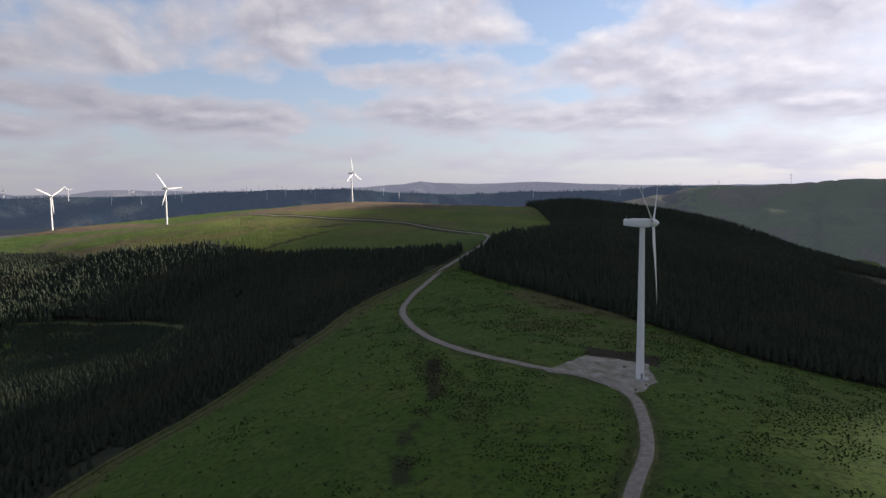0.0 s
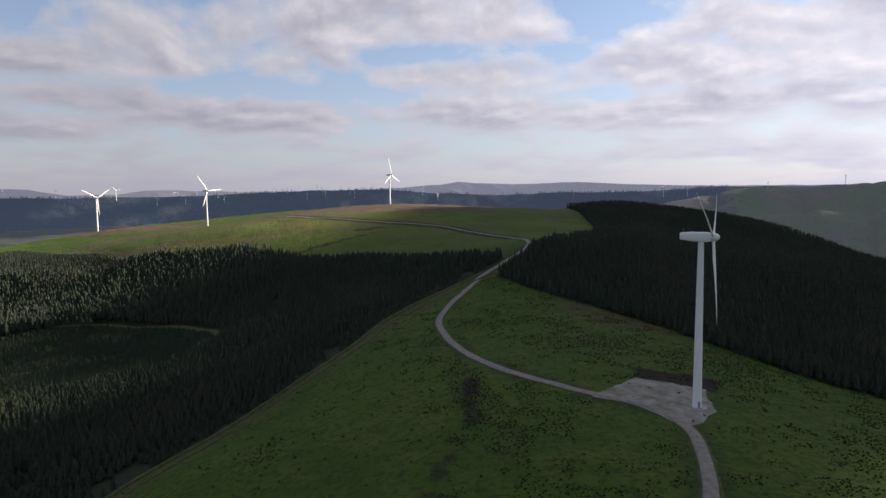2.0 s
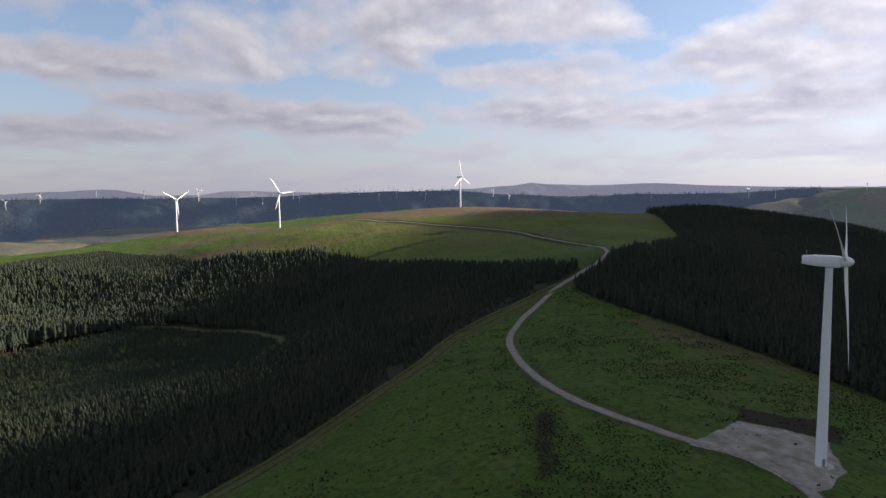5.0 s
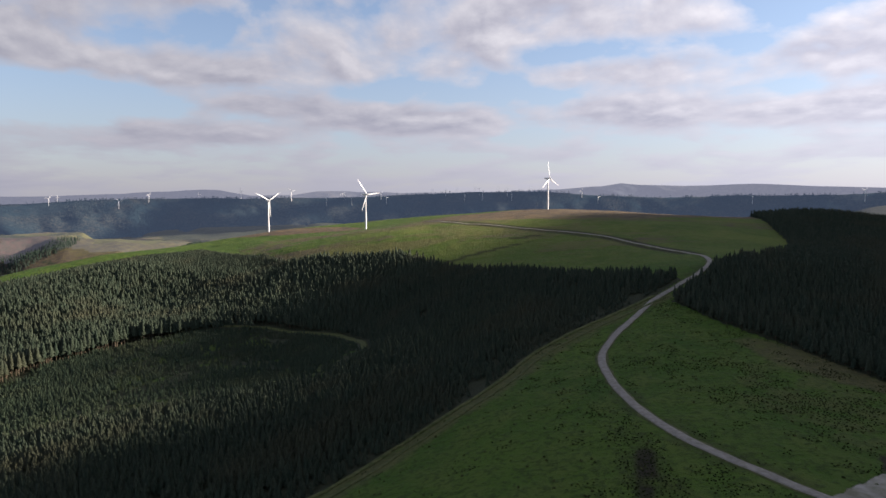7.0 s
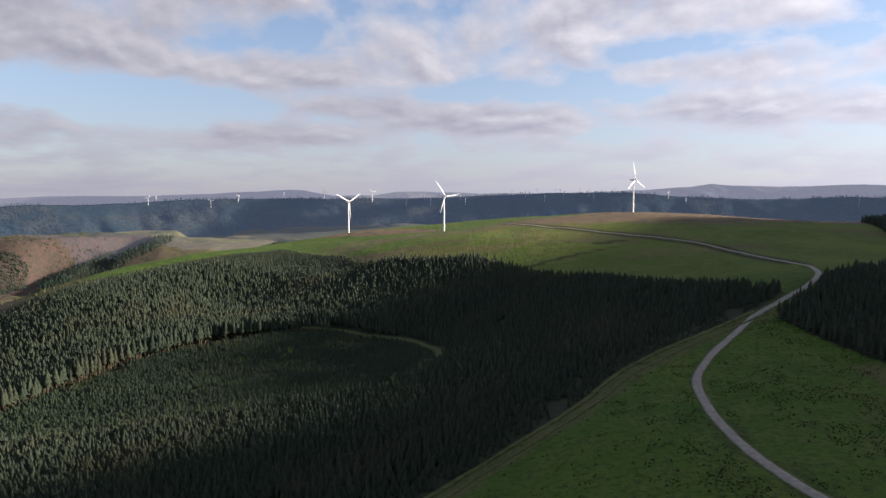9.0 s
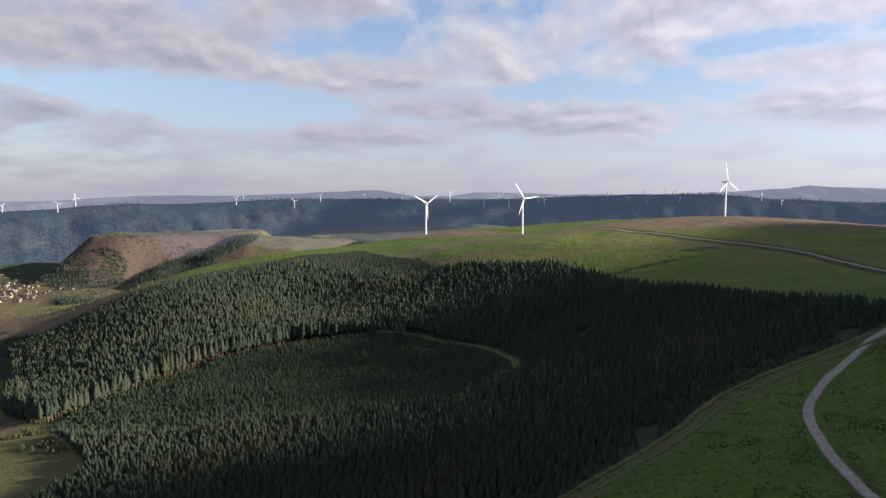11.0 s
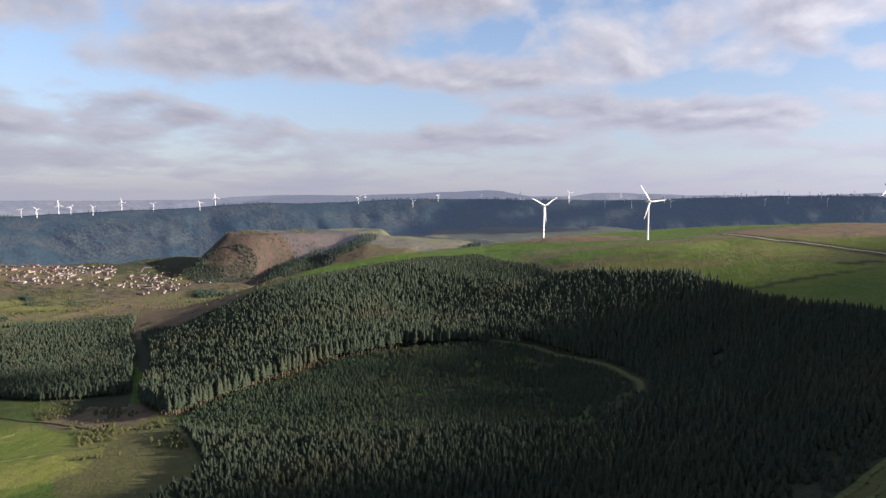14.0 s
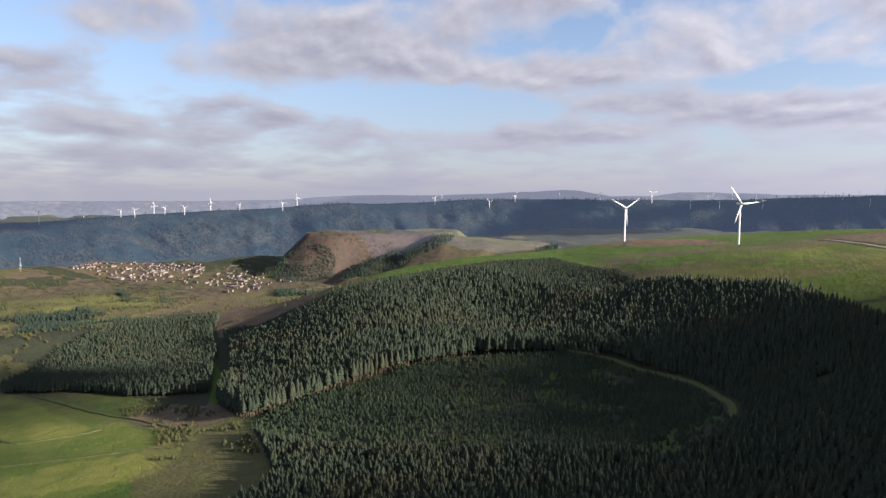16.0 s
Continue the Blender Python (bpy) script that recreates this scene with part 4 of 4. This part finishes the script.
forest("spruce_forest", x[far], y[far], tall[far], rng, SPRUCE, "dense spruce forest round the bowl", 6, 7, True)
x, y, rng = scatter(CLEARING, 2.8, 2, lambda x, y: from_line(FOREST_TRACK, x, y) < 5)
keep = rng.uniform(0, 1, len(x)) < 0.35 + 0.6 * smooth(0.35, 0.6, fbm(x, y, 40, 3, 23))
x, y = x[keep], y[keep]
forest("young_spruce_plantation", x, y, 3.4 + 2.4 * fbm(x, y, 50, 2, 33), rng, YOUNG, "young low spruce plantation in the bowl clearing", 4, 6, False, 0.24)
x, y, rng = scatter(LEFT_WOOD, 3.9, 3, in_clearing)
forest("spruce_forest", x, y, 15.0, rng, SPRUCE, "square block of tall spruce above the fields", 5, 7, True, 0.19, bare=0.28)
x, y, rng = scatter(RIGHT_WOOD, 3.5, 4, lambda x, y: (from_line(ROAD, x, y) < 5) | ((x > 480) & (y < 560)))
tall = 10.0 + 2.5 * (fbm(x, y, 80, 3, 43) - 0.5)
near = np.hypot(x + 100, y + 200) < 620
forest("spruce_forest", x[near], y[near], tall[near], rng, SPRUCE, "dense dark spruce forest beside the pasture", 6, 7, True)
far = ~near & (rng.uniform(0, 1, len(x)) < 0.75)
forest("spruce_forest", x[far], y[far], tall[far] * 1.1, rng, SPRUCE, "dense dark spruce forest over the ridge", 4, 6)

# woods of the far plateau and the valley, scrub above the fields
rng = np.random.default_rng(31)
b, u = rng.uniform(-80, 30, 26000), rng.uniform(0.12, 1.0, 26000)
keep = rng.uniform(0, 1, len(b)) < smooth(0.47, 0.55, fbm(b * 14, u * 90, 42, 3, 90)) + 0.1
spots = np.array([slope_place(p, q, *WOODED) for p, q in zip(b[keep], u[keep])])
# these trees share the ridge's glowing haze material
forest("far_forest", spots[:, 0], spots[:, 1], 13.0, rng, HAZE_NEAR, "conifer woods over the far range with blue haze painted on", 2, 5, slim=0.3, level=spots[:, 2])
VALLEY_WOOD = [(-1720, 1220), (-1560, 1330), (-1500, 1560), (-1620, 1640), (-1760, 1480), (-1860, 1330)]
x, y, rng = scatter(VALLEY_WOOD, 9.0, 6)
forest("far_forest", x, y, 13.0, rng, FAR_WOOD, "dark wood on the valley side under the red hill", 3, 6)
HILL_FOOT_WOOD = [(-2120, 1230), (-1960, 1330), (-1800, 1350), (-1680, 1300), (-1700, 1180), (-1880, 1130), (-2040, 1150)]
x, y, rng = scatter(HILL_FOOT_WOOD, 8.0, 14)
keep = fbm(x, y, 90, 3, 64) > 0.44
forest("far_forest", x[keep], y[keep], 11.0, rng, FAR_WOOD, "dark wood at the foot of the red hill", 3, 6, slim=0.26)
FIELD_WOOD = [(-1480, 420), (-1700, 560), (-1850, 520), (-1820, 360), (-1600, 280)]
x, y, rng = scatter(FIELD_WOOD, 7.5, 7)
keep = fbm(x, y, 120, 3, 63) > 0.46
forest("far_forest", x[keep], y[keep], 10.0, rng, FAR_WOOD, "patchy grey-green wood among valley fields", 3, 6, slim=0.3)


def cover_trees(count, seed, low, high, left, right, chance):
    """Random places in a ring sector, kept where the chance says so."""
    rng = np.random.default_rng(seed)
    r, b = np.sqrt(rng.uniform(low**2, high**2, count)), np.radians(rng.uniform(left, right, count))
    x, y = HOME[0] + r * np.sin(b), HOME[1] + r * np.cos(b)
    keep = rng.uniform(0, 1, count) < chance(x, y)
    return x[keep], y[keep], rng


def hill_woods(x, y):
    return smooth(0.45, 0.8, covers(x, y)[0][:, 2]) * smooth(0.30, 0.5, fbm(x, y, 90, 3, 65))


x, y, rng = cover_trees(30000, 21, 1750, 2350, -80, -30, hill_woods)
forest("far_forest", x, y, 13.0, rng, FAR_WOOD, "dark woods over the far hills", 3, 5, slim=0.26)


def hedgerows(x, y):
    lines = smooth(0.022, 0.008, np.abs(value_noise(x * 0.6 + y * 0.3, y * 1.5 - x * 0.45, 170, 66) - 0.5)) + smooth(0.02, 0.008, np.abs(value_noise(x, y, 120, 67) - 0.55))
    town = inside(TOWN, x, y)
    return np.clip(0.9 * lines + 0.4 * town * smooth(0.5, 0.62, fbm(x, y, 70, 2, 69)) + 0.25 * smooth(0.55, 0.7, fbm(x, y, 140, 3, 68)), 0, 1) * (1 - 0.5 * town) * ~inside(LEFT_WOOD, x, y) * ~inside(BOWL_WOOD, x, y) * (covers(x, y)[1][:, 0] < 0.5)


x, y, rng = cover_trees(26000, 22, 1050, 2850, -80, -44, hedgerows)
forest("hedgerow_trees", x, y, 6.0, rng, BUSH, "bushy hedgerow trees and thickets in the valley", 3, 6, False, 0.42, "hedgerow")
SCRUB = [(-490, 60), (-512, 138), (-600, 184), (-690, 222), (-800, 240), (-1000, 256), (-1180, 250), (-1000, 212), (-860, 188), (-760, 174), (-690, 142), (-615, 70), (-560, 40)]
x, y, rng = scatter(SCRUB, 4.2, 8)
keep = rng.uniform(0, 1, len(x)) < 0.75 * smooth(0.42, 0.56, fbm(x, y, 26, 3, 73))
forest("scrub", x[keep], y[keep], 3.6, rng, BUSH, "scattered brown and green scrub above the fields", 3, 7, False, 0.42, "scrub")


# ---- rushes and tussocks on the pasture ----
def tussocks(name, x, y, rng, size, mat, label):
    """Clumps of upright blades, each clump a fan of narrow leaves."""
    n, blades = len(x), 6
    a = rng.uniform(0, 2 * math.pi, (n, blades))
    s = size * rng.uniform(0.5, 1.4, (n, 1))
    cx, cy = x[:, None] + rng.uniform(-0.5, 0.5, (n, blades)) * s, y[:, None] + rng.uniform(-0.5, 0.5, (n, blades)) * s
    z = height(x, y)[:, None] - 0.05
    dx, dy = np.cos(a) * s * 0.5, np.sin(a) * s * 0.5
    left = np.stack([cx - dx, cy - dy, z + 0 * a], -1)
    right = np.stack([cx + dx, cy + dy, z + 0 * a], -1)
    tip = np.stack([cx + dy * 0.8, cy - dx * 0.8, z + s * rng.uniform(0.7, 1.1, (n, blades))], -1)
    verts = np.stack([left, right, tip], 2).reshape(-1, 3)
    return tagged(new(name, mesh_from(name, verts, np.arange(len(verts)).reshape(-1, 3), mat)), label, "rushes", kind="stuff")


PASTURE = [(-320, -110), (-228, 38), (-163, 125), (-126, 205), (-40, 310), (-22, 300), (15, 200), (64, 86), (136, 18), (250, -50), (260, -200), (-200, -220)]
x, y, rng = scatter(PASTURE, 1.45, 9)
clump = 0.5 * fbm(x, y, 34, 3, 83) + 0.5 * fbm(x, y, 7, 2, 84) + 0.10 * blob(x, y, 20, 110, 60, 70) + 0.12 * blob(x, y, -83, 20, 9, 80, 4) + 0.03 * blob(x, y, 75, 5, 70, 40, -25) - 0.09 * smooth(-95, -125, x) + 0.10 * smooth(9, 3, from_line([(-83, 50), (-88, 0), (-102, -27), (-109, -75)], x, y)) + 0.03 * (y < 30)
keep = (rng.uniform(0, 1, len(x)) < 0.9 * smooth(0.51, 0.64, clump)) & (from_line(ROAD, x, y) > 4.5) & ~((x > -40) & (x < 20) & (y > -20) & (y < 36))
tussocks("rush_tussocks", x[keep], y[keep], rng, 0.46, RUSH, "dark clumps of rushes dotted over the pasture")
keep = (rng.uniform(0, 1, len(x)) < 0.02) & (from_line(ROAD, x, y) > 4.5)
tussocks("grass_tussocks", x[keep], y[keep], rng, 0.7, VERGE, "pale tufts of coarse grass on the pasture")


# ---- far turbines on the ridges ----
def far_spot(bearing, share):
    """A place on the wooded range, at a share of the way up its slope."""
    return Vector(slope_place(bearing, share, *WOODED).tolist()) - Vector((0, 0, 1.5))


models = [make_turbine(64.0, 35.0, p, "small white wind turbine on a distant ridge", False) for p in (10.0, 45.0, 80.0)]
FARM = [-26.8, -22.6, -19.6, -18.3, -18.0, -17.4, -16.5, -14.8, -14.3, -10.2, -9.0, -7.3, -6.4, -6.0, -5.7, -4.3, -3.5, -3.1, -1.4, 3.0, 4.4, -30.2, -34.0, -36.2, -40.4, -41.0, 16.6, -8.0]
PLATEAU = [-74.6, -72.1, -69.2, -66.6, -65.6, -64.2, -63.4, -61.9, -59.9, -57.6, -54.1, -52.9]
spots = [(b, (1.0, 0.9, 0.78)[k % 3], (0.6, 0.68, 0.78)[(k * 2) % 3]) for k, b in enumerate(FARM)]
spots += [(b, (0.97, 0.9, 1.0)[k % 3], 1.1 if b < -71 or k % 3 == 2 else 0.75) for k, b in enumerate(PLATEAU)] + [(24.2, 0.8, 1.2), (26.1, 0.8, 0.9)]
places = [(far_spot(b, u), scale) for b, u, scale in spots]
for b, r in ((32.2, 3200), (37.5, 3230)):
    px, py = HOME[0] + r * math.sin(radians(b)), HOME[1] + r * math.cos(radians(b))
    places.append((Vector((px, py, float(height(px, py)[0]) - 0.5)), 0.85))
for n, (at, scale) in enumerate(places):
    place = Matrix.Translation(at) @ Matrix.Rotation(radians((n * 47) % 40 - 20), 4, "Z") @ Matrix.Scale(scale, 4)
    if n < 3:
        models[n].matrix_basis = place
    else:
        copy_thing(models[(n * 5) % 3], place)


# ---- the town in the valley ----
def make_house(wide, deep, tall, rise, label, flat_roof=False):
    root = tagged(new("house"), label, "house", "houses of the valley town")
    wall = part("wall", box((wide, deep, tall + 2), (0, 0, tall / 2 - 1)), RENDERED, root, "pale rendered walls", True)
    bm = bmesh.new()
    w, d = wide / 2 + 0.4, deep / 2 + 0.4
    low = [bm.verts.new(p) for p in ((-w, -d, tall), (w, -d, tall), (w, d, tall), (-w, d, tall))]
    ridge = [bm.verts.new((-w, 0, tall + rise)), bm.verts.new((w, 0, tall + rise))]
    for f in ((low[0], low[1], ridge[1], ridge[0]), (low[2], low[3], ridge[0], ridge[1]), (low[1], low[2], ridge[1]), (low[3], low[0], ridge[0]), (low[3], low[2], low[1], low[0])):
        bm.faces.new(f)
    part("roof", bm, RENDERED if flat_roof else SLATE, root, "low pale roof" if flat_roof else "red-brown pitched roof", True)
    if not flat_roof:
        part("chimney", box((0.9, 0.9, 1.8), (w * 0.6, 0, tall + rise + 0.4)), SLATE, root, "brick chimney", True)
        for k in (-0.28, 0.28):
            part("window", box((1.3, 0.1, 1.3), (wide * k, -deep / 2 - 0.03, tall * 0.6)), GLASS_DARK, wall, "dark window", True)
    return root


homes = [make_house(10, 8, 5.5, 3.0, "pale semi-detached house with a red-brown roof"), make_house(30, 8, 5.5, 2.8, "long pale terrace with a red-brown roof"), make_house(44, 18, 6, 1.5, "long white low-roofed shed", True)]
rng = np.random.default_rng(12)
count = 0
for row in range(24):
    for col in range(36):
        u, v = col / 35, row / 23 - 0.5
        hx, hy = -2830 + 940 * u - 190 * v + rng.uniform(-7, 7), 850 + 300 * u + (190 + 330 * u) * v + rng.uniform(-6, 6)
        ground = float(height(hx, hy)[0])
        if ground > -158 or rng.uniform() < 0.34 + 0.4 * (fbm(hx, hy, 130, 2, 9) > 0.56) + 0.25 * (abs(v) > 0.36):
            continue
        kind = 2 if rng.uniform() < 0.04 else int(rng.uniform() < 0.5)
        place = pose(hx, hy, ground, 0, 0, 20 + 7 * rng.normal() + (90 if rng.uniform() < 0.15 else 0))
        if count < 3:
            homes[count].matrix_basis = place
        else:
            copy_thing(homes[kind], place @ Matrix.Scale(rng.uniform(0.6, 0.85), 4))
        count += 1


# ---- mast, power pole ----
def make_mast():
    root = tagged(new("radio_mast"), "tall pale lattice mast on the moor", "mast")
    for sx, sy in ((-1, -1), (1, -1), (1, 1), (-1, 1)):
        bm = bmesh.new()
        a, b = Vector((sx * 2.6, sy * 2.6, -1)), Vector((sx * 0.5, sy * 0.5, 44))
        d = (b - a).normalized()
        m = Matrix.Translation(a) @ d.to_track_quat("Z", "Y").to_matrix().to_4x4()
        bmesh.ops.create_cone(bm, cap_ends=True, segments=6, radius1=0.34, radius2=0.26, depth=(b - a).length, matrix=m @ Matrix.Translation((0, 0, (b - a).length / 2)))
        part("leg", bm, GREY_STEEL, root)
    for k in range(8):
        z = 3 + 5.0 * k
        w = 2.6 - 2.1 * (z + 1) / 45
        for turn in range(4):
            part("brace", box((2 * w, 0.22, 0.22), (0, w, z), m=Matrix.Rotation(radians(90 * turn), 4, "Z")), GREY_STEEL, root, "", True)
    part("antenna", lathe([(0.4, 43), (0.4, 50), (0.1, 54)], 8), WHITE, root, "white aerial drum")
    return root


stand(make_mast(), -2744, 614)


def make_pole():
    root = tagged(new("power_pole"), "double timber power pole in the forest gap", "power pole")
    for k in (-1.3, 1.3):
        part("post", lathe([(0.19, -1), (0.15, 10.5)], 10, Matrix.Translation((k, 0, 0))), TIMBER, root)
        part("insulator", lathe([(0.12, 10.9), (0.16, 11.1), (0.08, 11.4)], 8, Matrix.Translation((k, 0, 0))), DOOR_GREY, root)
    part("crossarm", box((4.2, 0.24, 0.26), (0, 0, 10.6), 0.03), TIMBER, root, "", True)
    return root


stand(make_pole(), -845, 284, 60)
